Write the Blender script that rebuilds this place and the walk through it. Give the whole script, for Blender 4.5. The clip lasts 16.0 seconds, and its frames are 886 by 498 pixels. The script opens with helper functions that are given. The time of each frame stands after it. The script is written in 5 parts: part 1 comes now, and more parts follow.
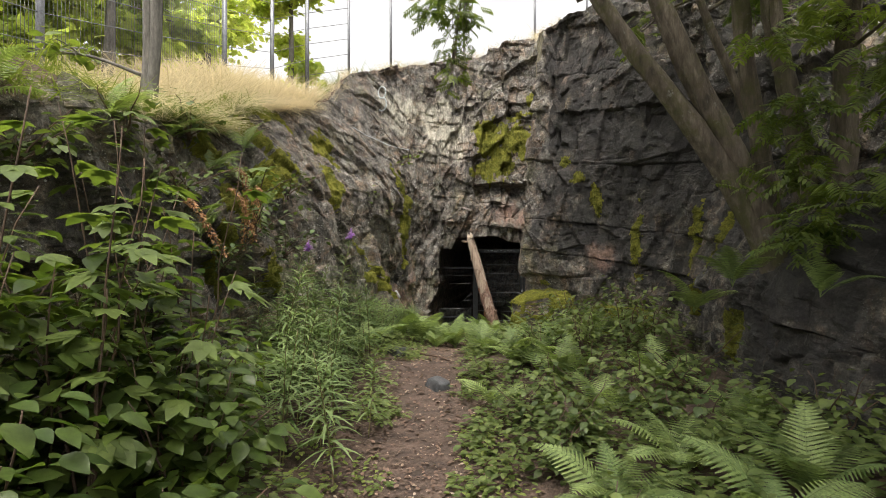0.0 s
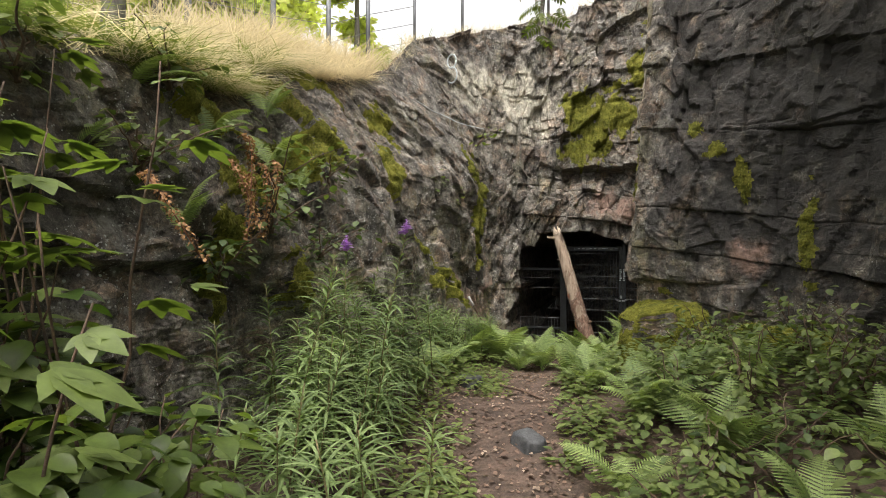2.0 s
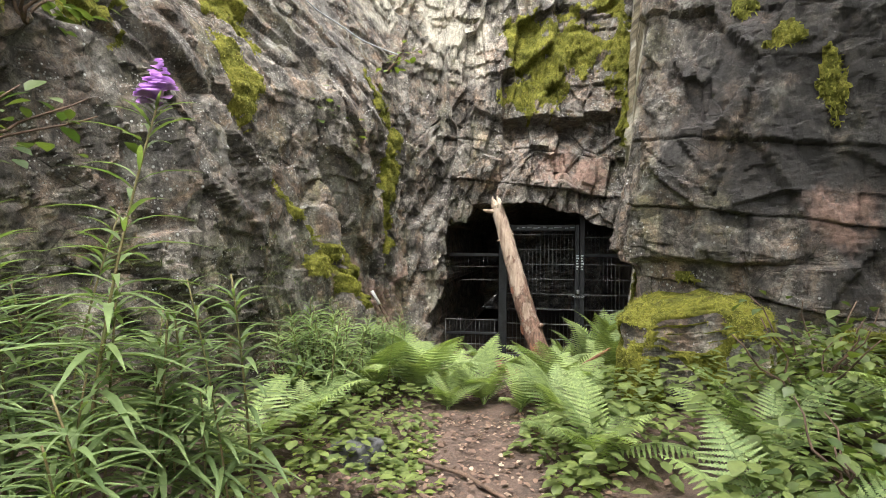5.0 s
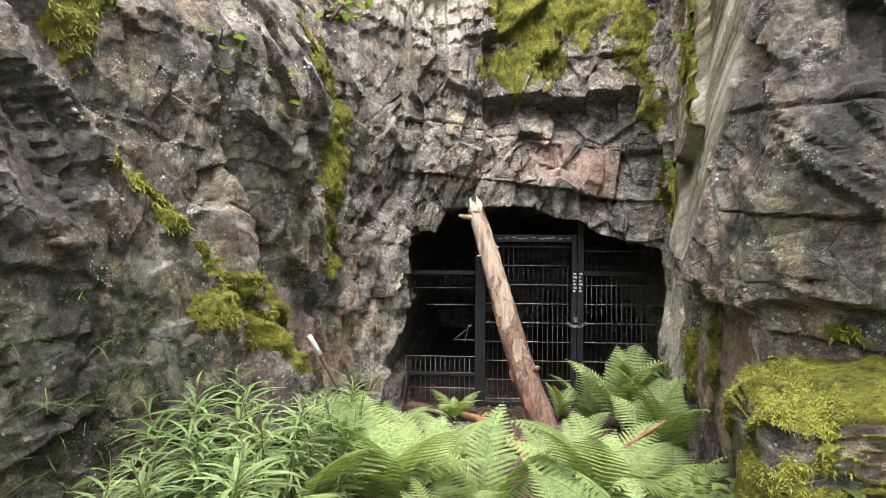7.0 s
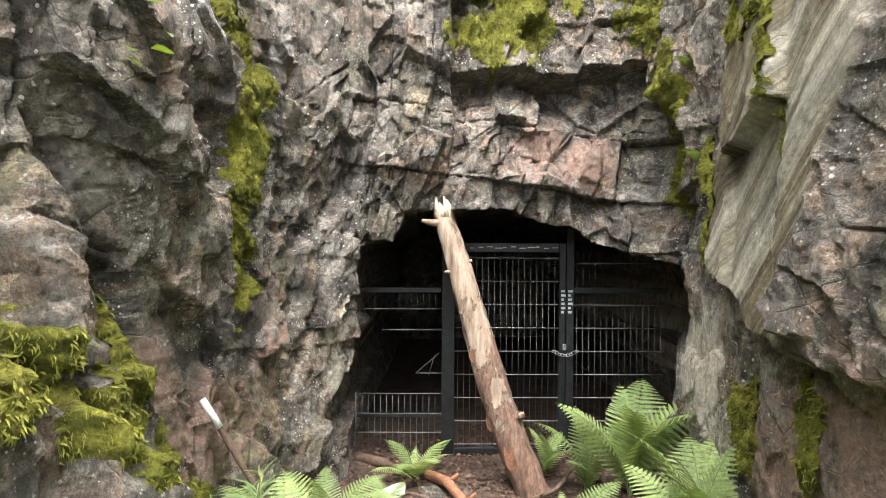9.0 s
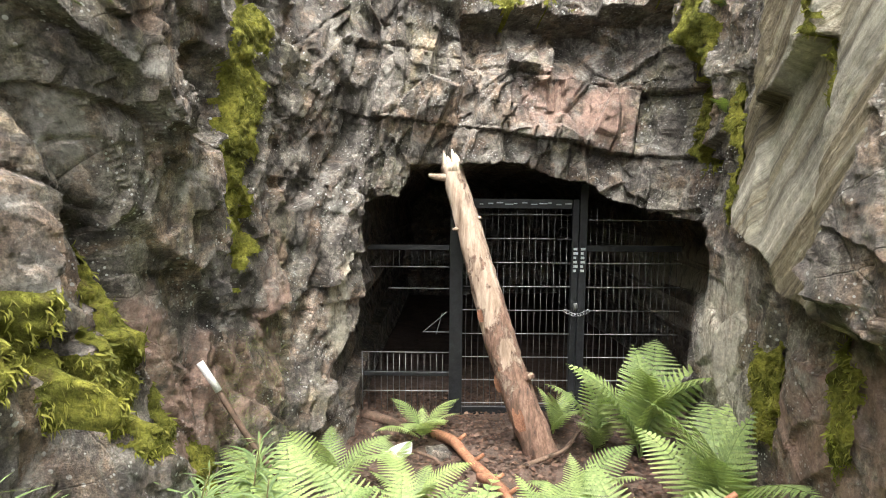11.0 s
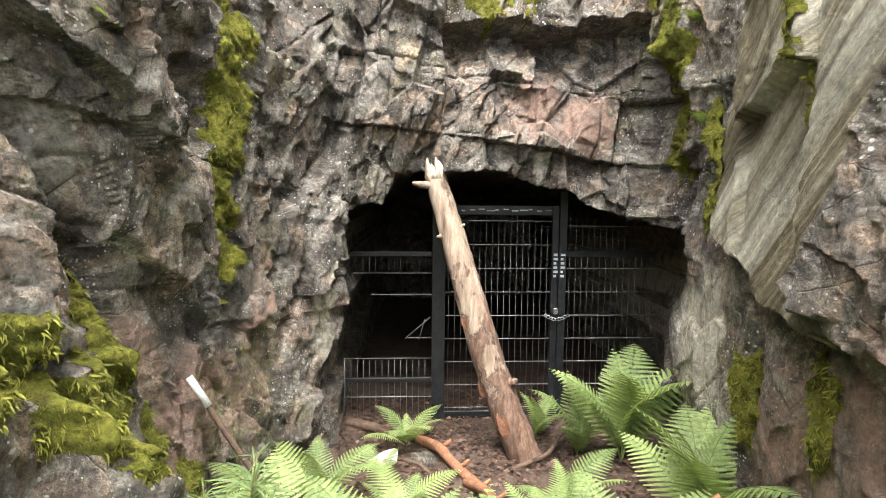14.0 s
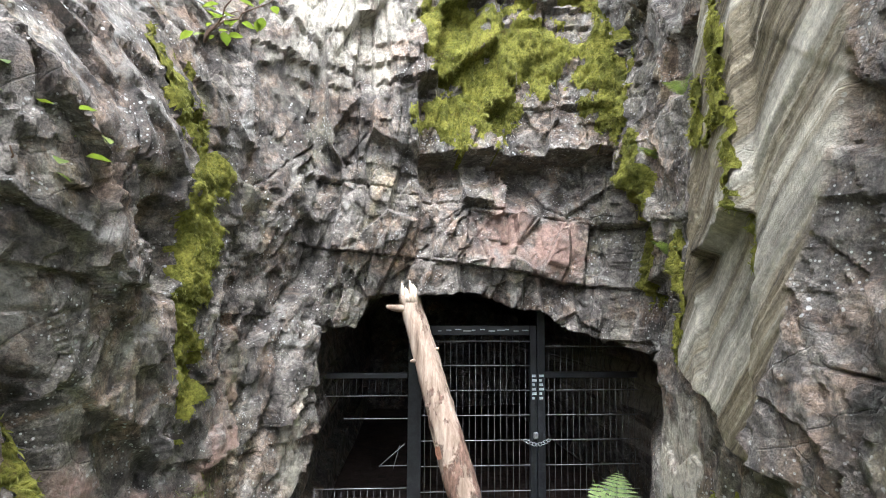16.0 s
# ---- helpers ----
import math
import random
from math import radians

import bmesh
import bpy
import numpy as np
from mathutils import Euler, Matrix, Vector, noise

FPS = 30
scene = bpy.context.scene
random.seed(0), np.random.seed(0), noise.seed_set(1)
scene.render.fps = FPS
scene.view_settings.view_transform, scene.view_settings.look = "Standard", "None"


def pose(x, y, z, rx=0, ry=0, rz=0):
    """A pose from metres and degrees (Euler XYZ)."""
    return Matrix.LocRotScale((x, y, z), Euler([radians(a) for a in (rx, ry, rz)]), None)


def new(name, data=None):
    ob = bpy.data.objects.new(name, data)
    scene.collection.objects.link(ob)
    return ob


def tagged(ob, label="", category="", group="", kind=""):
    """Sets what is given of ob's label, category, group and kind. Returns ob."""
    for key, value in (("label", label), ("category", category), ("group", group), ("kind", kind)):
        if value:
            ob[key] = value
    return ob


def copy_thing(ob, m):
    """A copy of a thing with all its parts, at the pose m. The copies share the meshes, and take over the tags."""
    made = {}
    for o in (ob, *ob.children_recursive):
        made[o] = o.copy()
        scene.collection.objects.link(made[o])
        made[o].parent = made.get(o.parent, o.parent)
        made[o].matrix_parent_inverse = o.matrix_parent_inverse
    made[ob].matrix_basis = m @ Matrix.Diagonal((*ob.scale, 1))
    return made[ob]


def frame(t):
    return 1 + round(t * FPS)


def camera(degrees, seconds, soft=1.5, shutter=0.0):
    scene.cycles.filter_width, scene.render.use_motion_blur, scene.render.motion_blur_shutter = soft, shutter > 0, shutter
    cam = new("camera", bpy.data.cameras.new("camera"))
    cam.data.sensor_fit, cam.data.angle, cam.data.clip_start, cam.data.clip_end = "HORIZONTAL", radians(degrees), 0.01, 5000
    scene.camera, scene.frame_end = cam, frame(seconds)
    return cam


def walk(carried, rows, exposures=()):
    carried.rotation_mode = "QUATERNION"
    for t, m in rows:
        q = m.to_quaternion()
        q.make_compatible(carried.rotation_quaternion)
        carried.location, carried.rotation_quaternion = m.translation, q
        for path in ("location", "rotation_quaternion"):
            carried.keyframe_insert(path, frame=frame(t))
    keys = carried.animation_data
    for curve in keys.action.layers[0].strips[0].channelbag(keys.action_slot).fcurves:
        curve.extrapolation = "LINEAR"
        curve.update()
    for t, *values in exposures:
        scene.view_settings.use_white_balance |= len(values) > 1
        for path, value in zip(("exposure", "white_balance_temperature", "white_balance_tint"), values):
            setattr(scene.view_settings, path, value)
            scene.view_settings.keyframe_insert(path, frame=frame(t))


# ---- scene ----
cam = camera(78.4, 16.0, soft=0.7)
METRES, EYE, TILT, LEAN, TURN = 8.0, 1.5, 0.0, 0.0, 0.0
ROWS = [
    (0.0, 0.0, 0.0, 0.0, -0.0, 0.0, 0.0),
    (0.5, -0.008, 0.0472, -0.0069, 0.51, -0.26, 0.1),
    (1.0, -0.0238, 0.103, -0.0093, 5.88, -0.35, 0.03),
    (1.5, -0.0244, 0.1672, -0.0066, 6.71, -0.41, 0.03),
    (2.0, -0.0177, 0.2125, 0.0014, 7.68, -0.31, 0.09),
    (2.5, -0.0187, 0.2608, -0.0088, 8.3, -0.22, 0.01),
    (3.0, -0.0155, 0.3118, -0.0121, 9.07, -0.32, -0.02),
    (3.5, -0.0104, 0.3675, -0.0216, 8.62, -0.33, -0.0),
    (4.0, -0.0211, 0.4225, -0.0312, 7.65, -0.32, -0.22),
    (4.5, -0.0254, 0.484, -0.037, 3.17, -0.36, -0.35),
    (7.0, -0.0548, 0.7615, -0.0188, -7.48, -0.09, -0.4),
    (7.5, -0.0583, 0.8, -0.0118, -8.59, -0.02, -0.46),
    (8.0, -0.0389, 0.8453, -0.0106, -9.76, -0.0, -0.39),
    (8.5, -0.0324, 0.878, -0.0033, -11.44, 0.11, -0.36),
    (11.0, -0.0276, 0.9179, -0.0013, -10.42, -5.22, -0.47),
    (11.5, -0.0242, 0.9152, -0.0001, -14.77, -5.16, -0.5),
    (12.0, -0.0275, 0.916, -0.0013, -15.68, -5.18, -0.55),
    (12.5, -0.0311, 0.9165, 0.0017, -15.5, -5.2, -0.56),
    (13.0, -0.0344, 0.9188, 0.0054, -15.12, -5.22, -0.54),
    (13.5, -0.0353, 0.9175, 0.0063, -14.37, -5.21, -0.5),
    (14.0, -0.0399, 0.918, 0.0059, -13.51, -5.25, -0.53),
    (14.5, -0.0384, 0.9178, 0.0043, -12.33, -5.3, -0.48),
    (15.0, -0.0337, 0.9172, 0.0057, -12.09, -5.34, -0.32),
    (15.5, -0.0267, 0.9145, 0.0224, -12.05, -0.74, -0.31),
    (16.0, -0.0237, 0.9129, 0.0288, -14.27, 5.08, -0.39),
]
walk(cam, [(t, pose(0, 0, EYE, TILT, LEAN, TURN) @ pose(METRES * x, METRES * y, METRES * z, 90 + pitch, roll, yaw)) for t, x, y, z, yaw, pitch, roll in ROWS],
     exposures=[(0.0, 0.4, 6900, 10), (2.0, 0.5, 6900, 10), (3.5, 0.93, 6800, 10), (4.5, 1.15, 6700, 10), (7.0, 1.5, 6500, 10), (11.0, 1.83, 6700, 10), (15.0, 1.83, 6700, 10), (16.0, 1.74, 5950, 12)])

# ---------- light ----------
world = bpy.data.worlds.new("overcast_sky")
scene.world = world
world.use_nodes = True
wn = world.node_tree
sky = wn.nodes.new("ShaderNodeTexSky")
sky.sky_type, sky.sun_disc = "NISHITA", False
sky.sun_elevation, sky.sun_rotation, sky.dust_density, sky.ozone_density = radians(70), radians(191), 6.0, 1.0
haze = wn.nodes.new("ShaderNodeHueSaturation")
haze.inputs["Saturation"].default_value, haze.inputs["Value"].default_value = 0.15, 1.9
wn.links.new(sky.outputs[0], haze.inputs["Color"])
wn.links.new(haze.outputs[0], wn.nodes["Background"].inputs["Color"])
wn.nodes["Background"].inputs["Strength"].default_value = 0.15
sun = new("sun", bpy.data.lights.new("sun", "SUN"))
sun.data.energy, sun.data.angle, sun.data.color = 1.5, radians(40), (1.0, 0.97, 0.9)
sun.rotation_euler = (radians(20), radians(-4), 0)

# ---------- small builders ----------
def unit(a):
    return a / np.maximum(np.linalg.norm(a, axis=-1, keepdims=True), 1e-9)


def hash01(ix, iy, seed):
    """Repeatable random numbers 0..1 on an integer grid."""
    h = (ix.astype(np.int64) * 374761393 + iy.astype(np.int64) * 668265263 + seed * 1442695041) & 0x7FFFFFFF
    h = ((h ^ (h >> 13)) * 1274126177) & 0x7FFFFFFF
    h = ((h ^ (h >> 15)) * 2246822519) & 0x7FFFFFFF
    return ((h ^ (h >> 14)) & 0xFFFFF) / 1048575.0


def vnoise(x, y, seed=0):
    """Smooth value noise, -1..1."""
    ix, iy = np.floor(x), np.floor(y)
    fx, fy = x - ix, y - iy
    fx, fy = fx * fx * (3 - 2 * fx), fy * fy * (3 - 2 * fy)
    a, b = hash01(ix, iy, seed), hash01(ix + 1, iy, seed)
    c, d = hash01(ix, iy + 1, seed), hash01(ix + 1, iy + 1, seed)
    return 2 * ((a * (1 - fx) + b * fx) * (1 - fy) + (c * (1 - fx) + d * fx) * fy) - 1


def fbm(x, y, seed=0, octaves=4):
    total, amp = 0, 0.5
    for i in range(octaves):
        total = total + amp * vnoise(x * 2 ** i, y * 2 ** i, seed + 17 * i)
        amp *= 0.5
    return total


def facets(x, y, seed, bevel=0.1, tilt=1.6):
    """Broken rock: each cell of a jittered grid is a tilted plane, chamfered to its neighbour. Returns height and the gap to the cell's edge."""
    ix, iy = np.floor(x), np.floor(y)
    best = np.full(x.shape, 9.0)
    second = np.full(x.shape, 9.0)
    height, beyond = np.zeros(x.shape), np.zeros(x.shape)
    for di in (-1, 0, 1):
        for dj in (-1, 0, 1):
            cx, cy = ix + di, iy + dj
            px, py = cx + hash01(cx, cy, seed), cy + hash01(cx, cy, seed + 1)
            dist = (x - px) ** 2 + (y - py) ** 2
            h = 2 * hash01(cx, cy, seed + 2) - 1 + (hash01(cx, cy, seed + 3) - 0.5) * tilt * (x - px) + (hash01(cx, cy, seed + 4) - 0.5) * tilt * (y - py)
            near, next_ = dist < best, dist < second
            beyond = np.where(near, height, np.where(next_, h, beyond))
            second = np.where(near, best, np.where(next_, dist, second))
            height = np.where(near, h, height)
            best = np.where(near, dist, best)
    gap = np.sqrt(second) - np.sqrt(best)
    w = 0.5 + 0.5 * np.clip(gap / bevel, 0, 1)
    return w * height + (1 - w) * beyond, gap


def blocks(x, y, seed, lean=0.5):
    """Bedded, jointed rock: rows of uneven blocks, each set forward or back and tilted, its lower edge proud."""
    row = np.floor(y)
    fy = y - row
    split = 0.3 + 0.4 * hash01(row, row * 0, seed + 8)
    row = 2 * row + (fy > split)
    fy = np.where(fy > split, (fy - split) / (1 - split), fy / split)
    u = x * (0.7 + 0.8 * hash01(row, row * 0, seed + 5)) + 7.3 * hash01(row, row * 0, seed + 6)
    col = np.floor(u)
    fu = u - col
    cut = 0.25 + 0.5 * hash01(col, row, seed + 7)
    col = 2 * col + (fu > cut)
    fu = np.where(fu > cut, (fu - cut) / (1 - cut), fu / cut)
    hgt = 2 * hash01(col, row, seed) - 1
    hgt = hgt + (hash01(col, row, seed + 1) - 0.5) * 1.3 * (fu - 0.5) + (lean * 0.5 - (0.4 + lean) * fy) * (0.3 + hash01(col, row, seed + 2))
    edge = np.minimum(np.minimum(fu, 1 - fu), np.minimum(fy, 1 - fy))
    return hgt, edge


def mesh_from(name, verts, faces, material=None, smooth=True):
    me = bpy.data.meshes.new(name)
    me.from_pydata(np.asarray(verts).tolist(), [], faces.tolist() if isinstance(faces, np.ndarray) else faces)
    me.polygons.foreach_set("use_smooth", np.full(len(me.polygons), smooth))
    if material:
        me.materials.append(material)
    me.update()
    return me


def part(name, me, parent, label="", m=None):
    ob = new(name, me)
    ob.parent = parent
    if m is not None:
        ob.matrix_basis = m
    return tagged(ob, label)


def join(*pieces):
    """Verts and faces of several pieces as one."""
    verts, faces, n = [], [], 0
    for v, f in pieces:
        verts.append(np.asarray(v, float))
        faces += [tuple(int(i) + n for i in face) for face in f]
        n += len(v)
    return np.concatenate(verts), faces


def tube(points, radii, sides=8, rough=0.0, seed=0, caps=True):
    """A round, optionally knobbly, rod along points."""
    p, r = np.asarray(points, float), np.broadcast_to(np.asarray(radii, float), (len(points),))
    t = unit(np.gradient(p, axis=0))
    ref = np.array((0.13, 0.21, 0.97)) if abs(t[0, 2]) < 0.9 else np.array((0.98, 0.15, 0.1))
    a = unit(np.cross(t, ref))
    b = np.cross(t, a)
    ang = np.arange(sides) * 2 * np.pi / sides
    ii, jj = np.meshgrid(np.arange(len(p)), np.arange(sides), indexing="ij")
    rr = r[:, None] * (1 + rough * vnoise(ii * 0.45 + seed, jj * 1.3, seed) + rough * 0.6 * vnoise(ii * 1.9, jj * 0.9 + seed, seed + 5))
    v = p[:, None] + rr[..., None] * (np.cos(ang)[None, :, None] * a[:, None] + np.sin(ang)[None, :, None] * b[:, None])
    f = [(i * sides + j, i * sides + (j + 1) % sides, (i + 1) * sides + (j + 1) % sides, (i + 1) * sides + j) for i in range(len(p) - 1) for j in range(sides)]
    if caps:
        f += [tuple(range(sides - 1, -1, -1)), tuple(range((len(p) - 1) * sides, len(p) * sides))]
    return v.reshape(-1, 3), f


def bar(x0, y0, z0, x1, y1, z1, bevel=0.004):
    """A box between two corners, with eased edges."""
    bm = bmesh.new()
    bmesh.ops.create_cube(bm, size=1)
    for v in bm.verts:
        v.co = ((x0 + x1) / 2 + v.co.x * (x1 - x0), (y0 + y1) / 2 + v.co.y * (y1 - y0), (z0 + z1) / 2 + v.co.z * (z1 - z0))
    if bevel:
        bmesh.ops.bevel(bm, geom=list(bm.edges), offset=bevel, segments=1, affect="EDGES")
    v = [tuple(q.co) for q in bm.verts]
    f = [tuple(q.index for q in face.verts) for face in bm.faces]
    bm.free()
    return v, f


def blade(widths, fold=0.25, droop=0.15, wave=0.0):
    """A leaf along +y, one unit long, in quads: half widths from base to tip."""
    n = len(widths)
    t = np.linspace(0, 1, n)
    v = []
    for i in range(n):
        z = -droop * t[i] ** 2
        e = wave * math.sin(i * 2.3)
        v += [(-widths[i], t[i], z + fold * widths[i] + e), (0, t[i], z), (widths[i], t[i], z + fold * widths[i] - e)]
    f = [(3 * i + c, 3 * i + c + 1, 3 * i + c + 4, 3 * i + c + 3) for i in range(n - 1) for c in (0, 1)]
    return np.array(v), np.array(f)


def scatter(template, pos, along, up, size):
    """Copies of a template: its +y along 'along', its +z towards 'up'."""
    tv, tf = template
    pos, along, up = (np.asarray(q, float).reshape(-1, 3) for q in (pos, along, up))
    n = max(len(pos), len(along))
    along = unit(np.broadcast_to(along, (n, 3)))
    x = unit(np.cross(along, np.broadcast_to(up, (n, 3))))
    z = np.cross(x, along)
    s = np.broadcast_to(np.asarray(size, float), (n,))[:, None, None]
    v = pos[:, None] + s * (tv[None, :, :1] * x[:, None] + tv[None, :, 1:2] * along[:, None] + tv[None, :, 2:] * z[:, None])
    f = tf[None] + (np.arange(n) * len(tv))[:, None, None]
    return v.reshape(-1, 3), f.reshape(-1, tf.shape[1])


def stack(*pieces):
    """Like join, for pieces in quad arrays."""
    n, verts, faces = 0, [], []
    for v, f in pieces:
        verts.append(v)
        faces.append(np.asarray(f) + n)
        n += len(v)
    return np.concatenate(verts), np.concatenate(faces)


RNG = np.random.default_rng(7)


def rnd(a, b, n=None):
    return RNG.uniform(a, b, n)


# ---------- materials ----------
def material(name):
    m = bpy.data.materials.new(name)
    m.use_nodes = True
    nt = m.node_tree
    return m, nt, nt.nodes["Principled BSDF"]


def node(nt, kind, inputs=None, **settings):
    nd = nt.nodes.new(kind)
    for k, v in settings.items():
        setattr(nd, k, v)
    for k, v in (inputs or {}).items():
        if isinstance(v, bpy.types.NodeSocket):
            nt.links.new(v, nd.inputs[k])
        else:
            nd.inputs[k].default_value = v
    return nd


def noise_tex(nt, scale, detail=5, rough=0.6, vec=None, distortion=0.0):
    nd = node(nt, "ShaderNodeTexNoise", {"Scale": scale, "Detail": detail, "Roughness": rough, "Distortion": distortion})
    nt.links.new(vec or place(nt), nd.inputs["Vector"])
    return nd.outputs["Fac"]


def place(nt, scale=(1, 1, 1)):
    geo = node(nt, "ShaderNodeNewGeometry")
    mp = node(nt, "ShaderNodeMapping", {"Vector": geo.outputs["Position"], "Scale": scale})
    return mp.outputs["Vector"]


def local(nt, scale=(1, 1, 1)):
    tc = node(nt, "ShaderNodeTexCoord")
    mp = node(nt, "ShaderNodeMapping", {"Vector": tc.outputs["Object"], "Scale": scale})
    return mp.outputs["Vector"]


def ramp(nt, fac, *stops):
    nd = node(nt, "ShaderNodeValToRGB", {"Fac": fac})
    el = nd.color_ramp.elements
    while len(el) < len(stops):
        el.new(0.5)
    for e, (p, c) in zip(el, stops):
        e.position = p
        e.color = (*c, 1) if isinstance(c, tuple) else (c, c, c, 1)
    return nd.outputs["Color"]


def mix(nt, fac, a, b, blend="MIX"):
    nd = nt.nodes.new("ShaderNodeMix")
    nd.data_type, nd.blend_type = "RGBA", blend
    for sock, v in ((nd.inputs[0], fac), (nd.inputs[6], a), (nd.inputs[7], b)):
        if isinstance(v, bpy.types.NodeSocket):
            nt.links.new(v, sock)
        else:
            sock.default_value = (*v, 1) if isinstance(v, tuple) else v
    return nd.outputs[2]


def bump(nt, bsdf, height, strength=0.5, distance=0.02):
    nd = node(nt, "ShaderNodeBump", {"Height": height, "Strength": strength, "Distance": distance})
    nt.links.new(nd.outputs["Normal"], bsdf.inputs["Normal"])
    return nd


def rock_material():
    m, nt, b = material("weathered_rock")
    big = noise_tex(nt, 0.9, 4, 0.55)
    mid = noise_tex(nt, 4.5, 7, 0.68, distortion=0.8)
    fine = noise_tex(nt, 34, 7, 0.75)
    grit = noise_tex(nt, 130, 4, 0.75)

    def times(a, c):
        return node(nt, "ShaderNodeMath", {0: a, 1: c}, operation="MULTIPLY").outputs[0]

    col = ramp(nt, mid, (0.34, (0.045, 0.039, 0.034)), (0.46, (0.12, 0.107, 0.094)), (0.56, (0.205, 0.187, 0.163)), (0.7, (0.33, 0.307, 0.272)))
    warm = ramp(nt, noise_tex(nt, 2.6, 6, 0.7, distortion=1.2), (0.48, 0.0), (0.62, 0.7))
    col = mix(nt, warm, col, mix(nt, 1.0, (0.23, 0.155, 0.105), ramp(nt, mid, (0.34, 0.4), (0.66, 1.5)), "MULTIPLY"))
    green = ramp(nt, noise_tex(nt, 2.3, 6, 0.7, place(nt, (1, 1, 0.45))), (0.52, 0.0), (0.66, 0.55))
    col = mix(nt, green, col, (0.14, 0.137, 0.066))
    streak = ramp(nt, noise_tex(nt, 3.6, 6, 0.65, place(nt, (1.8, 1.8, 0.2))), (0.54, 0.0), (0.66, 0.7))
    col = mix(nt, streak, col, (0.05, 0.047, 0.046))
    col = mix(nt, 1.0, col, ramp(nt, big, (0.3, 0.62), (0.7, 1.3)), "MULTIPLY")
    col = mix(nt, 1.0, col, ramp(nt, fine, (0.32, 0.3), (0.48, 0.9), (0.56, 1.15), (0.7, 1.9)), "MULTIPLY")
    col = mix(nt, 1.0, col, ramp(nt, grit, (0.33, 0.55), (0.5, 1.0), (0.67, 1.45)), "MULTIPLY")
    # angular cracks at two sizes
    warp = node(nt, "ShaderNodeTexNoise", {"Scale": 3.0, "Detail": 4.0, "Vector": place(nt)})
    bent = node(nt, "ShaderNodeVectorMath", {0: warp.outputs["Color"], 1: (0.07, 0.07, 0.07), 2: place(nt, (1, 1, 1.3))}, operation="MULTIPLY_ADD").outputs[0]
    joint = node(nt, "ShaderNodeTexVoronoi", {"Scale": 3.4, "Vector": bent}, feature="DISTANCE_TO_EDGE").outputs["Distance"]
    hair = node(nt, "ShaderNodeTexVoronoi", {"Scale": 10.0, "Vector": bent}, feature="DISTANCE_TO_EDGE").outputs["Distance"]
    rare = ramp(nt, noise_tex(nt, 2.0, 3, 0.5), (0.45, 0.0), (0.55, 1.0))
    crack = mix(nt, rare, (1.0, 1.0, 1.0), mix(nt, 1.0, ramp(nt, joint, (0.0, 0.0), (0.016, 1.0)), ramp(nt, hair, (0.0, 0.6), (0.02, 1.0)), "MULTIPLY"))
    col = mix(nt, 1.0, col, ramp(nt, crack, (0.0, 0.45), (0.8, 1.0)), "MULTIPLY")
    # chips: flat patches a little lighter or darker than their neighbours
    chip = node(nt, "ShaderNodeTexVoronoi", {"Scale": 7.0, "Vector": bent}, feature="F1").outputs["Color"]
    col = mix(nt, 1.0, col, ramp(nt, chip, (0.1, 0.58), (0.9, 1.4)), "MULTIPLY")
    flake = node(nt, "ShaderNodeTexVoronoi", {"Scale": 19.0, "Vector": bent}, feature="F1").outputs["Color"]
    col = mix(nt, 1.0, col, ramp(nt, flake, (0.1, 0.66), (0.9, 1.32)), "MULTIPLY")
    # pale crusts of lichen, in flecks that gather in patches
    pale = ramp(nt, noise_tex(nt, 2.8, 10, 0.76, distortion=0.8), (0.55, 0.0), (0.63, 0.65))
    col = mix(nt, pale, col, mix(nt, 1.0, (0.31, 0.305, 0.28), ramp(nt, fine, (0.3, 0.45), (0.7, 1.45)), "MULTIPLY"))
    for size, reach in ((22.0, 0.2), (48.0, 0.24)):
        fleck = node(nt, "ShaderNodeTexVoronoi", {"Scale": size, "Vector": place(nt)}, feature="F1")
        fleck = ramp(nt, fleck.outputs["Distance"], (reach - 0.05, 0.9), (reach, 0.0))
        gather = ramp(nt, noise_tex(nt, 1.9 + size / 40, 6, 0.72), (0.49, 0.0), (0.58, 1.0))
        col = mix(nt, node(nt, "ShaderNodeMath", {0: fleck, 1: gather}, operation="MULTIPLY").outputs[0], col, (0.52, 0.53, 0.51))
    blotch = ramp(nt, noise_tex(nt, 9, 8, 0.78), (0.64, 0.0), (0.69, 0.6))
    col = mix(nt, blotch, col, (0.38, 0.38, 0.365))
    # lime and iron stains, and patches of near-black colour
    for spot_layer, tint, share in (("blotch", (0.036, 0.034, 0.034), 0.93), ("iron", (0.34, 0.22, 0.175), 0.8), ("lime", (0.56, 0.53, 0.44), 0.8)):
        at = node(nt, "ShaderNodeAttribute", attribute_name=spot_layer)
        vary = ramp(nt, noise_tex(nt, 6, 7, 0.74, place(nt, (1.5, 1.5, 0.3) if spot_layer == "lime" else (1, 1, 1))), *(((0.2, 0.72), (0.5, share)) if spot_layer == "blotch" else ((0.36, 0.0), (0.52, share))))
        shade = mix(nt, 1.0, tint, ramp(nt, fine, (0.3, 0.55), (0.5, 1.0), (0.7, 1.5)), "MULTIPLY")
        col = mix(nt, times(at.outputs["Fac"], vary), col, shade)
    # the slanting band: fibrous, streaked olive, tan and near white along its length
    where = node(nt, "ShaderNodeAttribute", attribute_name="strip").outputs["Fac"]
    along = node(nt, "ShaderNodeAttribute", attribute_name="along").outputs["Fac"]
    height = node(nt, "ShaderNodeSeparateXYZ", {0: place(nt)}).outputs["Z"]
    fibre_at = node(nt, "ShaderNodeCombineXYZ", {"X": times(along, 9.0), "Y": times(height, 0.7)}).outputs[0]
    fibre = noise_tex(nt, 1.0, 8, 0.75, fibre_at)
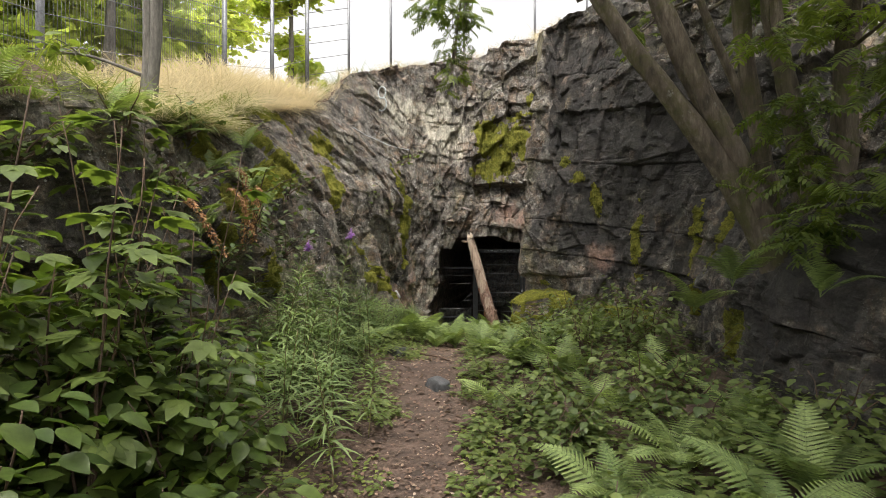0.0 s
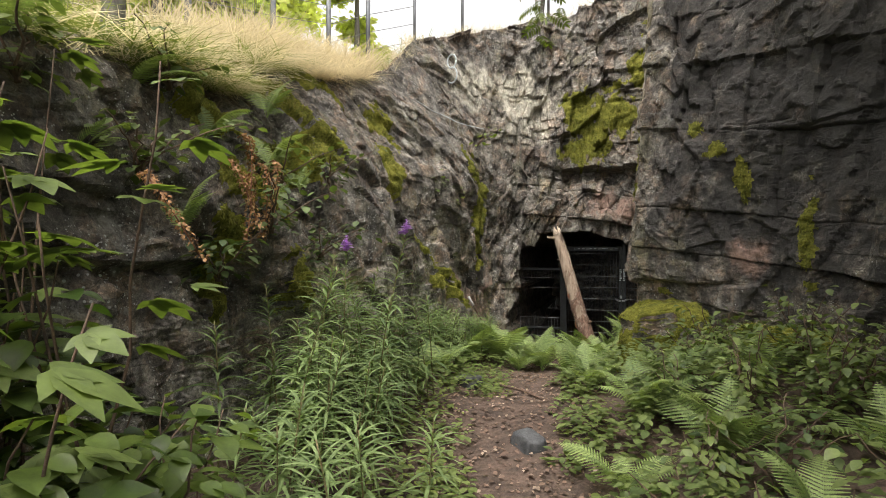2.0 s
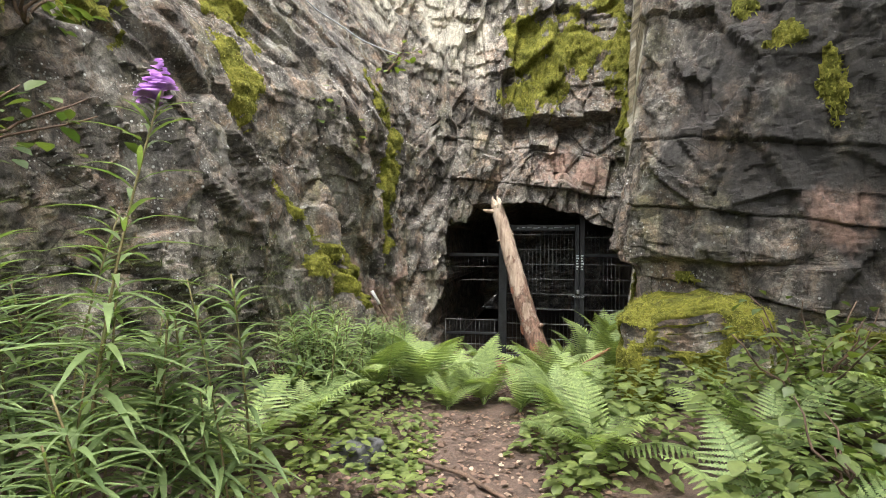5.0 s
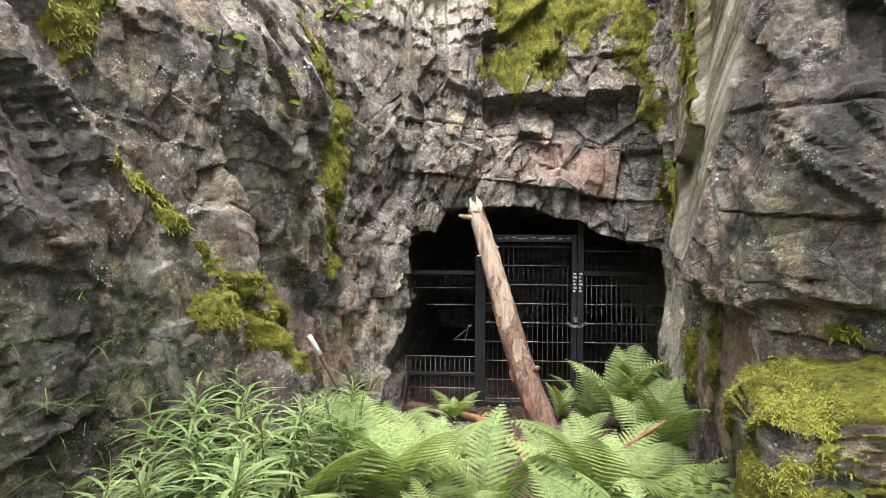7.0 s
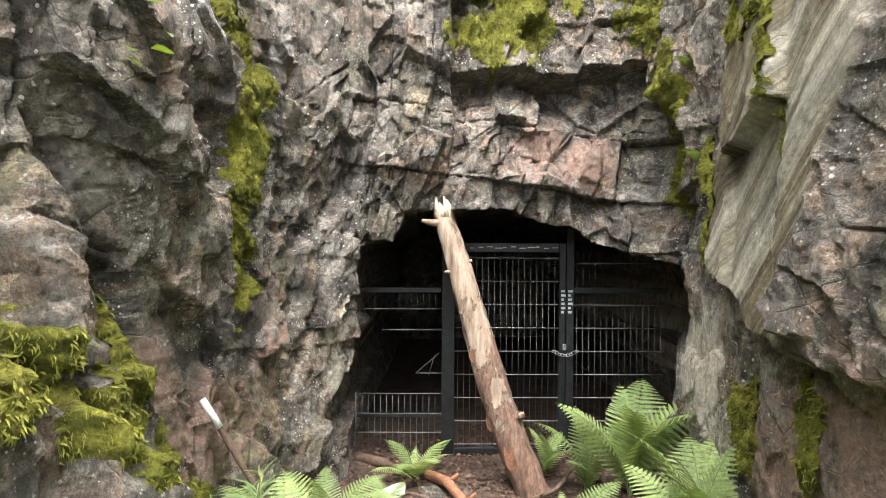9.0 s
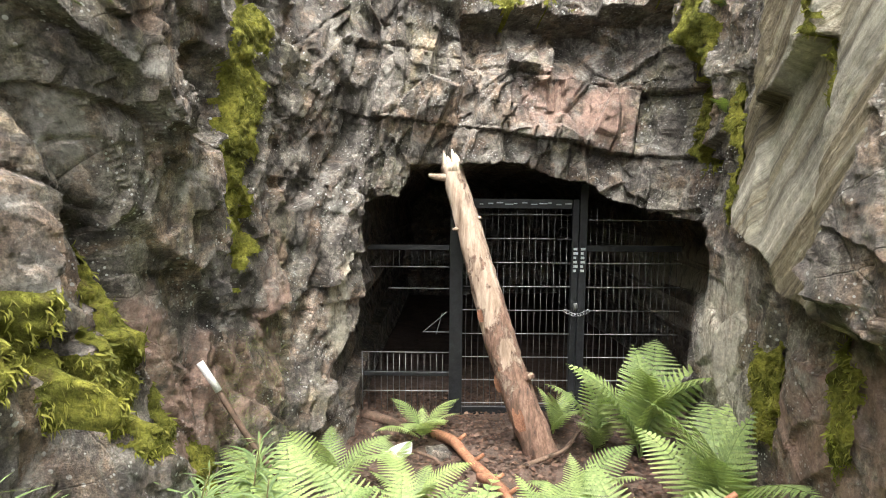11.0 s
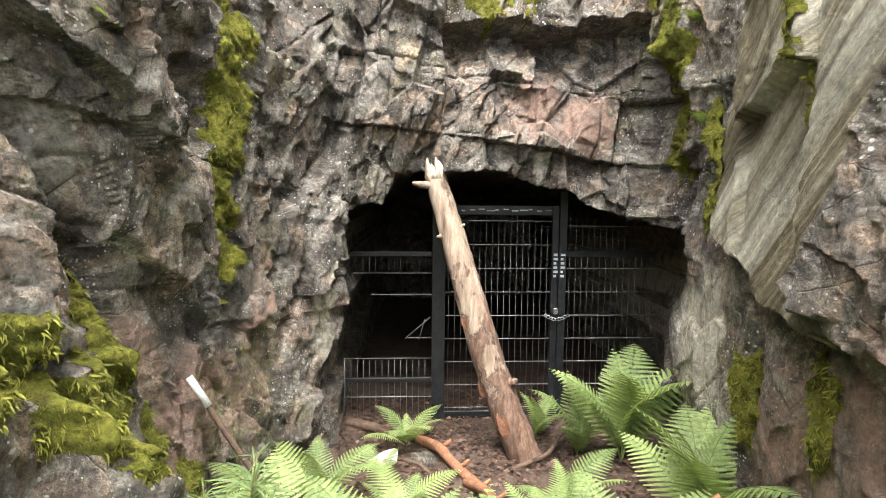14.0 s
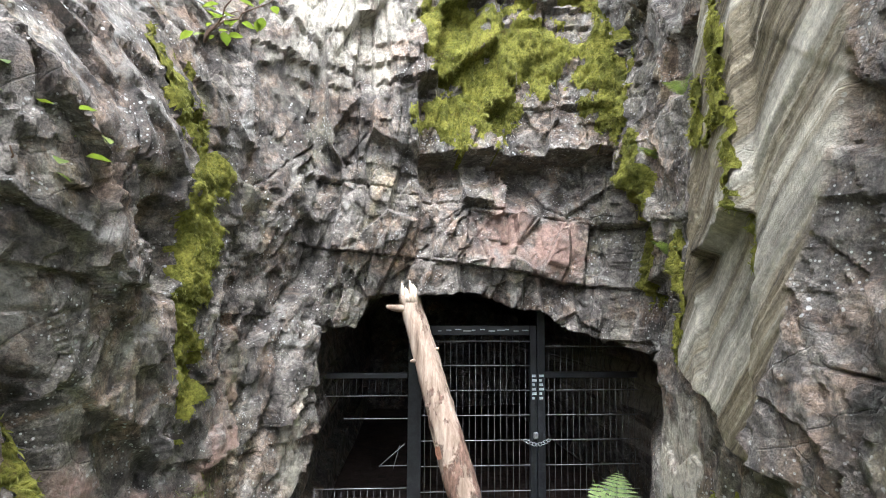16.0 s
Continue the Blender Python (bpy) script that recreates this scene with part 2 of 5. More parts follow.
    broad = noise_tex(nt, 0.35, 4, 0.6, fibre_at)
    band = ramp(nt, fibre, (0.38, (0.04, 0.032, 0.018)), (0.46, (0.135, 0.11, 0.064)), (0.54, (0.27, 0.23, 0.15)), (0.64, (0.5, 0.46, 0.36)))
    band = mix(nt, ramp(nt, broad, (0.5, 0.0), (0.6, 0.6)), band, mix(nt, 1.0, (0.6, 0.58, 0.5), ramp(nt, fibre, (0.3, 0.35), (0.6, 1.2)), "MULTIPLY"))
    band = mix(nt, 1.0, band, ramp(nt, fine, (0.3, 0.6), (0.7, 1.35)), "MULTIPLY")
    col = mix(nt, times(where, 0.92), col, band)
    nt.links.new(col, b.inputs["Base Color"])
    nt.links.new(ramp(nt, big, (0.35, 0.62), (0.65, 0.95)), b.inputs["Roughness"])
    h = node(nt, "ShaderNodeMath", {0: noise_tex(nt, 14, 9, 0.74), 1: times(fine, 1.2)}, operation="ADD").outputs[0]
    h = node(nt, "ShaderNodeMath", {0: h, 1: times(crack, 0.3)}, operation="ADD").outputs[0]
    h = node(nt, "ShaderNodeMath", {0: h, 1: times(grit, 0.25)}, operation="ADD").outputs[0]
    bump(nt, b, h, 0.85, 0.035)
    return m


def simple(name, c0, c1, scale=8.0, rough=0.8, strength=0.4, stretch=(1, 1, 1), distance=0.01, obj=False, metallic=0.0):
    m, nt, b = material(name)
    vec = local(nt, stretch) if obj else place(nt, stretch)
    n1, n2 = noise_tex(nt, scale, 6, 0.65, vec), noise_tex(nt, scale * 6, 4, 0.7, vec)
    col = ramp(nt, n1, (0.3, c0), (0.7, c1))
    col = mix(nt, 1.0, col, ramp(nt, n2, (0.3, 0.65), (0.7, 1.3)), "MULTIPLY")
    nt.links.new(col, b.inputs["Base Color"])
    b.inputs["Roughness"].default_value, b.inputs["Metallic"].default_value = rough, metallic
    bump(nt, b, n2, strength, distance)
    return m


def leaf_material(name, c0, c1, gloss=0.45, glow=0.35, through_tint=(1.3, 1.35, 0.6)):
    """Leaves: each one a little different, some light passing through."""
    m, nt, b = material(name)
    geo = node(nt, "ShaderNodeNewGeometry")
    info = node(nt, "ShaderNodeObjectInfo")
    r = node(nt, "ShaderNodeMath", {0: geo.outputs["Random Per Island"], 1: info.outputs["Random"]}, operation="ADD").outputs[0]
    r = node(nt, "ShaderNodeMath", {0: r, 1: 0.5}, operation="MULTIPLY").outputs[0]
    col = ramp(nt, r, (0.1, c0), (0.75, c1), (1.0, tuple(min(1, q * 1.25) for q in c1)))
    col = mix(nt, 1.0, col, ramp(nt, noise_tex(nt, 25, 4, 0.6), (0.3, 0.75), (0.7, 1.2)), "MULTIPLY")
    nt.links.new(col, b.inputs["Base Color"])
    b.inputs["Roughness"].default_value = gloss
    tr = node(nt, "ShaderNodeBsdfTranslucent", {"Color": mix(nt, 1.0, col, through_tint, "MULTIPLY")})
    sh = node(nt, "ShaderNodeMixShader", {0: glow, 1: b.outputs[0], 2: tr.outputs[0]})
    nt.links.new(sh.outputs[0], nt.nodes["Material Output"].inputs["Surface"])
    bump(nt, b, noise_tex(nt, 60, 3, 0.5), 0.25, 0.004)
    return m


ROCK = rock_material()
SOIL = simple("forest_soil", (0.04, 0.027, 0.021), (0.12, 0.08, 0.062), 6, 0.95, 0.8, distance=0.02)


def moss_material():
    m, nt, b = material("yellow_green_moss")
    tuft = noise_tex(nt, 45, 6, 0.75)
    col = ramp(nt, noise_tex(nt, 6, 5, 0.65), (0.3, (0.08, 0.09, 0.018)), (0.5, (0.19, 0.195, 0.035)), (0.72, (0.32, 0.31, 0.06)))
    col = mix(nt, 1.0, col, ramp(nt, tuft, (0.3, 0.3), (0.5, 0.9), (0.7, 1.5)), "MULTIPLY")
    brown = ramp(nt, noise_tex(nt, 13, 5, 0.7), (0.58, 0.0), (0.7, 0.7))
    nt.links.new(mix(nt, brown, col, (0.1, 0.07, 0.03)), b.inputs["Base Color"])
    b.inputs["Roughness"].default_value = 1.0
    b.inputs["Specular IOR Level"].default_value = 0.15
    bump(nt, b, tuft, 1.0, 0.05)
    return m


MOSS = moss_material()


def bark_material():
    m, nt, b = material("mossy_bark")
    grain = noise_tex(nt, 14, 7, 0.7, place(nt, (1, 1, 0.22)))
    col = ramp(nt, grain, (0.3, (0.035, 0.029, 0.022)), (0.52, (0.12, 0.098, 0.074)), (0.72, (0.24, 0.205, 0.16)))
    green = ramp(nt, noise_tex(nt, 3.2, 6, 0.7), (0.48, 0.0), (0.62, 0.8))
    col = mix(nt, green, col, mix(nt, noise_tex(nt, 40, 4, 0.7), (0.03, 0.035, 0.01), (0.11, 0.11, 0.03)))
    spots = ramp(nt, noise_tex(nt, 11, 5, 0.7), (0.62, 0.0), (0.68, 0.7))
    nt.links.new(mix(nt, spots, col, (0.22, 0.22, 0.19)), b.inputs["Base Color"])
    b.inputs["Roughness"].default_value = 0.95
    bump(nt, b, grain, 1.0, 0.03)
    return m


BARK = bark_material()
PALE_BARK = simple("grey_bark", (0.08, 0.075, 0.065), (0.22, 0.205, 0.18), 6, 0.9, 0.7, (1, 1, 0.3), 0.015)


def dead_wood_material():
    """Bare trunk: pale grey-tan wood near the top, reddish flaking bark remains lower down, dark knots."""
    m, nt, b = material("bare_dead_wood")
    grain = noise_tex(nt, 16, 8, 0.72, local(nt, (1, 1, 0.09)))
    patch = noise_tex(nt, 9, 6, 0.7, local(nt, (1, 1, 0.45)))
    height = node(nt, "ShaderNodeSeparateXYZ", {0: local(nt)}).outputs["Z"]
    wood = ramp(nt, grain, (0.32, (0.11, 0.075, 0.052)), (0.5, (0.27, 0.2, 0.15)), (0.68, (0.44, 0.36, 0.29)))
    bark = ramp(nt, noise_tex(nt, 30, 6, 0.75, local(nt, (1, 1, 0.3))), (0.34, (0.035, 0.02, 0.015)), (0.5, (0.13, 0.07, 0.048)), (0.68, (0.27, 0.17, 0.125)))
    lower = node(nt, "ShaderNodeMapRange", {"Value": height, "From Min": 0.1, "From Max": 1.7, "To Min": 0.16, "To Max": -0.12}).outputs[0]
    sits = ramp(nt, node(nt, "ShaderNodeMath", {0: patch, 1: lower}, operation="ADD").outputs[0], (0.48, 0.0), (0.54, 0.9))
    nt.links.new(mix(nt, sits, wood, bark), b.inputs["Base Color"])
    b.inputs["Roughness"].default_value = 0.85
    h = node(nt, "ShaderNodeMath", {0: grain, 1: sits}, operation="ADD").outputs[0]
    bump(nt, b, h, 1.0, 0.012)
    return m


DEAD_WOOD = dead_wood_material()
STEEL = simple("black_painted_steel", (0.008, 0.009, 0.011), (0.03, 0.033, 0.038), 12, 0.45, 0.2, metallic=0.3)
DARK_WIRE = simple("dull_black_wire", (0.05, 0.053, 0.057), (0.17, 0.175, 0.18), 10, 0.5, 0.1, metallic=0.2)
WIRE = simple("worn_steel_wire", (0.1, 0.105, 0.11), (0.32, 0.33, 0.34), 10, 0.5, 0.1, metallic=0.2)
ZINC = simple("galvanised_steel", (0.25, 0.26, 0.27), (0.45, 0.46, 0.47), 10, 0.4, 0.1, metallic=0.7)
FERN_LEAF = leaf_material("fern_green", (0.127, 0.190, 0.071), (0.284, 0.362, 0.143), 0.6)
HERB_LEAF = leaf_material("herb_green", (0.048, 0.081, 0.024), (0.139, 0.179, 0.053), 0.5)
SHRUB_LEAF = leaf_material("glossy_shrub_green", (0.044, 0.078, 0.018), (0.115, 0.163, 0.037), 0.38, 0.45)
WEED_LEAF = leaf_material("fireweed_green", (0.083, 0.130, 0.049), (0.193, 0.265, 0.108), 0.55)
TREE_LEAF = leaf_material("tree_green", (0.069, 0.11, 0.025), (0.172, 0.22, 0.05), 0.5, 0.45)
DRY_GRASS = leaf_material("straw_grass", (0.46, 0.4, 0.27), (0.8, 0.73, 0.58), 0.7, 0.35, (1.1, 1.05, 0.85))
GRASS = leaf_material("green_grass", (0.06, 0.1, 0.02), (0.2, 0.24, 0.06), 0.6)
DEAD_LEAF = leaf_material("brown_litter", (0.07, 0.042, 0.03), (0.21, 0.135, 0.1), 0.7, 0.1)
RED_LITTER = leaf_material("reddish_brown_litter", (0.035, 0.02, 0.014), (0.15, 0.082, 0.056), 0.75, 0.1)
RUST_LEAF = leaf_material("withered_orange", (0.19, 0.1, 0.048), (0.38, 0.21, 0.11), 0.7, 0.25)
MOSS_TIP = leaf_material("moss_tips", (0.11, 0.12, 0.025), (0.28, 0.28, 0.055), 0.9, 0.3)
PETAL = leaf_material("pink_petal", (0.36, 0.2, 0.46), (0.58, 0.38, 0.66), 0.6, 0.4, (1.1, 0.9, 1.2))


# ---------- the rock cutting ----------
# stations along the foot of the rock, anticlockwise from behind the walker on the one side round the mine mouth to the other:
# x, y at the foot, at 1.2 m, at 2.4 m, then x, y, z of the rim
LEFT_ROCK = [
    (-2.7, -4, -2.7, -4, -2.8, -4, -3.0, -4, 2.4), (-2.3, 0.5, -2.35, 0.5, -2.5, 0.5, -2.7, 0.5, 2.4),
    (-2.15, 2.6, -2.2, 2.6, -2.4, 2.6, -2.6, 2.6, 2.5), (-2.0, 4.5, -2.1, 4.5, -2.3, 4.5, -2.5, 4.6, 2.6),
    (-1.75, 5.8, -1.85, 5.8, -2.1, 5.9, -2.6, 6.0, 2.95), (-1.65, 7.0, -1.75, 7.0, -2.05, 7.0, -2.85, 7.3, 3.45),
    (-1.5, 8.2, -1.6, 8.3, -1.75, 8.4, -2.6, 8.4, 3.75)]
BACK_ROCK = [
    (-1.1, 9.3, -1.12, 9.4, -1.05, 9.4, -2.0, 9.5, 4.1), (-0.95, 10.1, -0.9, 10.1, -0.85, 10.2, -1.75, 10.3, 4.85),
    (-0.55, 10.8, -0.55, 10.85, -0.5, 10.85, -1.0, 11.1, 5.2), (-0.15, 11.4, -0.15, 11.4, 0.0, 11.35, -0.3, 11.5, 5.45),
    (0.6, 11.35, 0.6, 11.35, 0.65, 11.2, 0.6, 11.8, 5.7), (1.3, 11.3, 1.3, 11.2, 1.4, 11.15, 1.5, 11.8, 6.0),
    (1.95, 10.9, 1.95, 10.8, 2.1, 10.9, 2.5, 11.6, 6.1)]
RIGHT_ROCK = [
    (1.88, 10.2, 1.82, 10.08, 1.95, 10.15, 2.3, 10.5, 5.9), (1.6, 9.42, 1.55, 9.4, 1.7, 9.45, 1.9, 9.5, 5.3),
    (1.34, 8.78, 1.34, 8.8, 1.45, 8.85, 1.6, 8.9, 5.0), (1.22, 8.25, 1.15, 8.3, 1.25, 8.2, 1.6, 8.4, 4.9),
    (1.9, 8.05, 1.6, 7.85, 1.6, 7.9, 1.8, 8.1, 4.95), (2.6, 7.6, 2.5, 7.5, 2.35, 7.45, 2.5, 7.6, 5.1),
    (2.9, 6.8, 2.9, 6.8, 2.9, 6.7, 3.1, 6.8, 5.2), (2.55, 5.6, 2.7, 5.5, 3.3, 5.4, 3.9, 5.5, 4.6),
    (2.4, 4.0, 2.65, 4.0, 3.6, 4.1, 4.2, 4.2, 3.4), (2.6, 0.5, 2.9, 0.5, 3.6, 0.5, 4.2, 0.5, 2.9), (2.8, -4, 3.1, -4, 3.6, -4, 4.2, -4, 2.9)]
STATIONS = np.array(LEFT_ROCK + BACK_ROCK + RIGHT_ROCK, float)
K_BACK, K_RIGHT = len(LEFT_ROCK), len(LEFT_ROCK) + len(BACK_ROCK)
FOOT = -0.8
# outline of the mine mouth: station number, height
MOUTH = [(k + K_BACK, z) for k, z in ((3.0, -1.2), (3.02, 1.46), (3.42, 1.5), (3.5, 1.72), (4.4, 1.76), (5.3, 1.62), (5.8, 1.42), (6.85, 1.34), (6.9, 0.9), (6.62, 0.3), (6.5, -1.2))]


def rock_point(k, t):
    """The smooth rock surface: k along the stations, t 0..1 from foot to rim."""
    k = np.clip(k, 0, len(STATIONS) - 1.001)
    i = k.astype(int)
    f = (k - i)[..., None]
    s = STATIONS[i] * (1 - f) + STATIONS[i + 1] * f
    top = s[..., 8]
    z = FOOT + t * (top - FOOT)
    out = np.empty(k.shape + (3,))
    for c in (0, 1):
        a, b_, c_, d = s[..., c], s[..., 2 + c], s[..., 4 + c], s[..., 6 + c]
        out[..., c] = np.where(z < 1.2, a + (b_ - a) * (z - FOOT) / (1.2 - FOOT), np.where(z < 2.4, b_ + (c_ - b_) * (z - 1.2) / 1.2, c_ + (d - c_) * (z - 2.4) / np.maximum(top - 2.4, 0.05)))
    out[..., 2] = z
    return out


def rock_grid():
    seg = np.linalg.norm(np.diff(STATIONS[:, 2:4], axis=0), axis=1)
    ks, arc = [], []
    run = 0.0
    for i, length in enumerate(seg):
        mid_y = STATIONS[i, 3] + STATIONS[i + 1, 3]
        step = 0.012 if mid_y > 16.5 else 0.026 if mid_y > 8 else 0.05
        n = max(2, int(length / step))
        q = np.arange(n) / n
        ks.append(i + q)
        arc.append(run + q * length)
        run += length
    k, arc = np.concatenate(ks), np.concatenate(arc)
    t = np.concatenate([np.linspace(0, 0.6, 320)[:-1], np.linspace(0.6, 1, 110)])
    kk, tt = np.meshgrid(k, t, indexing="ij")
    aa = np.broadcast_to(arc[:, None], kk.shape)
    p = rock_point(kk, tt)
    # ease the bends of the plan a little
    for _ in range(6):
        p[1:-1] = 0.25 * p[:-2] + 0.5 * p[1:-1] + 0.25 * p[2:]
    du, dv = np.gradient(p, axis=0), np.gradient(p, axis=1)
    nrm = unit(np.cross(du, dv))
    return kk, aa, p, nrm


KK, AA, ROCK_P, ROCK_N = rock_grid()


def step_up(x, a, b):
    t = np.clip((x - a) / (b - a), 0, 1)
    return t * t * (3 - 2 * t)


def lip_z(k):
    """Height of the broken lower edge of the hanging slab and the buttress."""
    return np.interp(k, (7.1, 7.4, 8.07, 8.2, 8.6, 9.2, 10.2, 11.5), (1.44, 1.41, 1.24, 1.13, 1.1, 1.09, 1.1, 1.15))


def ridge_z(k):
    """Height of the mossy slab edge that slants down beside the mouth."""
    return np.interp(k, (-1.8, -0.75, -0.4, 0.0, 0.22), (2.2, 1.6, 1.28, 0.64, 0.1))


def strip_share(k, z):
    """1 on the pale slanting band beside the mouth."""
    k0 = np.interp(z, (1.2, 1.45, 2.45, 3.2, 5), (7.6, 7.38, 7.75, 7.9, 8.0))
    k1 = np.interp(z, (1.08, 2.1, 3.2, 5), (8.85, 9.5, 9.8, 9.9))
    return step_up(k, k0, k0 + 0.08) * step_up(-k, -k1, -k1 + 0.08) * step_up(z, lip_z(k) - 0.03, lip_z(k))


def rock_relief(k, a, z):
    """Ledges, blocks and splinters of the rock, in metres along the normal."""
    k = k - K_BACK
    wx, wz = a + 0.06 * fbm(a * 1.1, z * 1.1, 3, 3) + 0.012 * fbm(a * 7, z * 7, 13, 3), z + 0.06 * fbm(a * 1.3, z * 1.3, 9, 3) + 0.012 * fbm(a * 7, z * 7, 19, 3)
    brow = step_up(k, 2.6, 3.2) * step_up(-k, -6.9, -6.6)
    bluff = step_up(k, 9.3, 9.7)
    strip = strip_share(k, z)
    # great planes and their chips, upright on the back wall, slanting at the side, blocky over the mouth
    lean = np.interp(k, (-3.5, 2.0, 5.0, 9.0, 11.0), (0.42, -0.22, 0.0, 0.0, -0.12))
    u, v = wx + lean * wz, wz - 0.35 * lean * wx
    h0, e0 = facets(u * 1.25 + 2.3, v * 0.85, 83, 0.035, 1.5)
    h1, e1 = facets(u * 2.9 + 5.1, v * 2.1, 87, 0.04, 2.0)
    h2, _ = facets(u * 6.3 + 2, v * 3.8, 89, 0.04, 2.2)
    h3, _ = facets(wx * 13 + 7, wz * 10, 47, 0.06, 2.2)
    h6, _ = facets(u * 23 + 1, v * 17, 53, 0.1)
    h4, e4 = blocks(u * 1.1 + 0.3, (wz + 0.12 * wx) * 0.75, 11, 0.4)
    h5, _ = blocks(u * 3.2 + 3, (wz + 0.12 * wx) * 2.0, 37, 0.5)
    patchy = np.clip(0.5 + 1.6 * fbm(a * 0.9, z * 0.9, 90, 3), 0, 1)
    some = np.clip(0.35 + 1.8 * fbm(a * 1.6, z * 1.6, 95, 3), 0, 1)
    big = 0.11 - 0.02 * bluff
    h = big * h0 + (0.052 + 0.02 * brow - 0.015 * bluff) * h1 + 0.036 * h2 * (0.3 + 0.7 * some) + 0.014 * h3 * (0.25 + 0.75 * patchy) + 0.006 * h6
    h = h + 0.05 * h4 * (0.3 + 0.7 * np.maximum(brow, bluff)) + 0.028 * h5 * (1 - some) * (0.3 + 0.7 * brow)
    h = h + 0.04 * fbm(a * 0.9, z * 0.9, 51, 2) + 0.006 * fbm(a * 8, z * 8, 61, 4)
    h -= 0.03 * np.clip(1 - e0 / 0.025, 0, 1) + 0.022 * np.clip(1 - e1 / 0.04, 0, 1) * patchy + 0.025 * np.clip(1 - e4 / 0.02, 0, 1) * np.maximum(brow, bluff)
    # the band splits along its length; the foot of the buttress is worn smooth
    low = step_up(k, 6.5, 6.7) * step_up(-k, -11.6, -11.0) * step_up(lip_z(k) - z, -0.02, 0.06)
    h = h * (1 - 0.88 * strip) * (1 - 0.55 * low)
    along = a - 1.0 * z
    h += strip * (0.03 + 0.014 * vnoise(along * 9, z * 0.5, 7) + 0.008 * vnoise(along * 26, z * 1.1, 8) + 0.004 * vnoise(along * 60, z * 3, 9))
    # the undercut beneath the mossy ledge over the mouth
    h -= 0.3 * step_up(k, 3.8, 4.2) * step_up(-k, -6.2, -6.0) * np.clip((z - 1.95) / 0.85, 0, 1) ** 1.4 * step_up(-z, -2.88, -2.85)
    # the hanging slab beside the mouth, broken off half way up
    notch = 2.0 + 0.1 * (k - 8.3) + 0.05 * vnoise(a * 7, z * 0, 4)
    h += step_up(k, 7.8, 7.9) * step_up(-k, -8.8, -8.7) * (0.11 * step_up(z, notch, notch + 0.02) - 0.045)
    # the hollow under the buttress and the slab's broken tip
    h -= np.interp(k, (7.0, 7.4, 8.0, 8.6, 11.2, 11.6), (0, 0.07, 0.07, 0.08, 0.13, 0)) * step_up(lip_z(k) + 0.05 * vnoise(a * 5, z * 0, 6) - z, 0, 0.06)
    # the slanting slab beside the mouth stands proud below its mossy edge
    edge = ridge_z(k) + 0.05 * vnoise(a * 5, z * 0, 16)
    h += 0.2 * step_up(edge - z, -0.01, 0.07) * step_up(-k - 0.06 * vnoise(a * 6, z * 6, 33), -0.5, 0.1) * step_up(k, -2.4, -1.4)
    # the crooked gully above it, and a deep hollow higher up
    h -= 0.12 * np.clip(1 - np.abs(k - 0.5 + 0.5 * (z - 0.5)) / 0.12, 0, 1) * step_up(-z, -2.2, -1.7) * step_up(z, 0.3, 0.6)
    h -= 0.16 * np.clip(1 - ((k - 0.85) / 0.28) ** 2 - ((z - 1.95) / 0.25) ** 2, 0, 1) ** 0.5
    # a level ledge and overhang along the side of the cutting
    h -= 0.12 * step_up(-k, 3.0, 3.4) * step_up(1.45 + 0.03 * vnoise(a * 3, z * 0, 21) - z, 0, 0.04)
    return h


ROCK_H = rock_relief(KK, AA, ROCK_P[..., 2])
ROCK_V = ROCK_P + ROCK_N * ROCK_H[..., None]


def inside(poly, x, y):
    res = np.zeros(x.shape, bool)
    for (x0, y0), (x1, y1) in zip(poly, poly[1:] + poly[:1]):
        if y0 != y1:
            res ^= ((y0 > y) != (y1 > y)) & (x < (x1 - x0) * (y - y0) / (y1 - y0) + x0)
    return res


# spots on the rock: station past the back wall's first, height, half widths
LIME = [(8.25, 1.75, 0.35, 0.32), (8.0, 1.5, 0.3, 0.3), (2.6, 0.7, 0.15, 0.45), (7.15, 0.85, 0.5, 0.45), (7.4, 0.5, 0.35, 0.35), (3.2, 4.0, 0.9, 0.8), (1.9, 4.2, 0.6, 0.5)]
IRON = [(4.85, 2.2, 0.35, 0.35), (5.4, 2.1, 0.4, 0.3), (0.45, 0.75, 0.25, 0.5), (1.0, 0.5, 0.5, 0.5), (1.6, 0.8, 0.3, 0.5), (9.6, 0.6, 0.9, 0.65), (8.7, 0.6, 0.7, 0.65), (8.2, 0.4, 0.4, 0.6), (11.7, 1.4, 0.25, 0.2)]
# patches where the rock colour is darkened, over the right-hand buttress and bank
DARK_PATCHES = [(12.2, 1.7, 0.9, 1.1), (10.9, 2.2, 0.6, 0.9), (10.9, 3.9, 0.8, 2.2), (11.6, 3.0, 1.5, 3.0), (12.9, 2.6, 1.4, 2.8), (13.8, 2.4, 1.0, 2.2), (14.8, 1.2, 1.4, 1.6), (15.8, 1.2, 1.2, 1.6)]
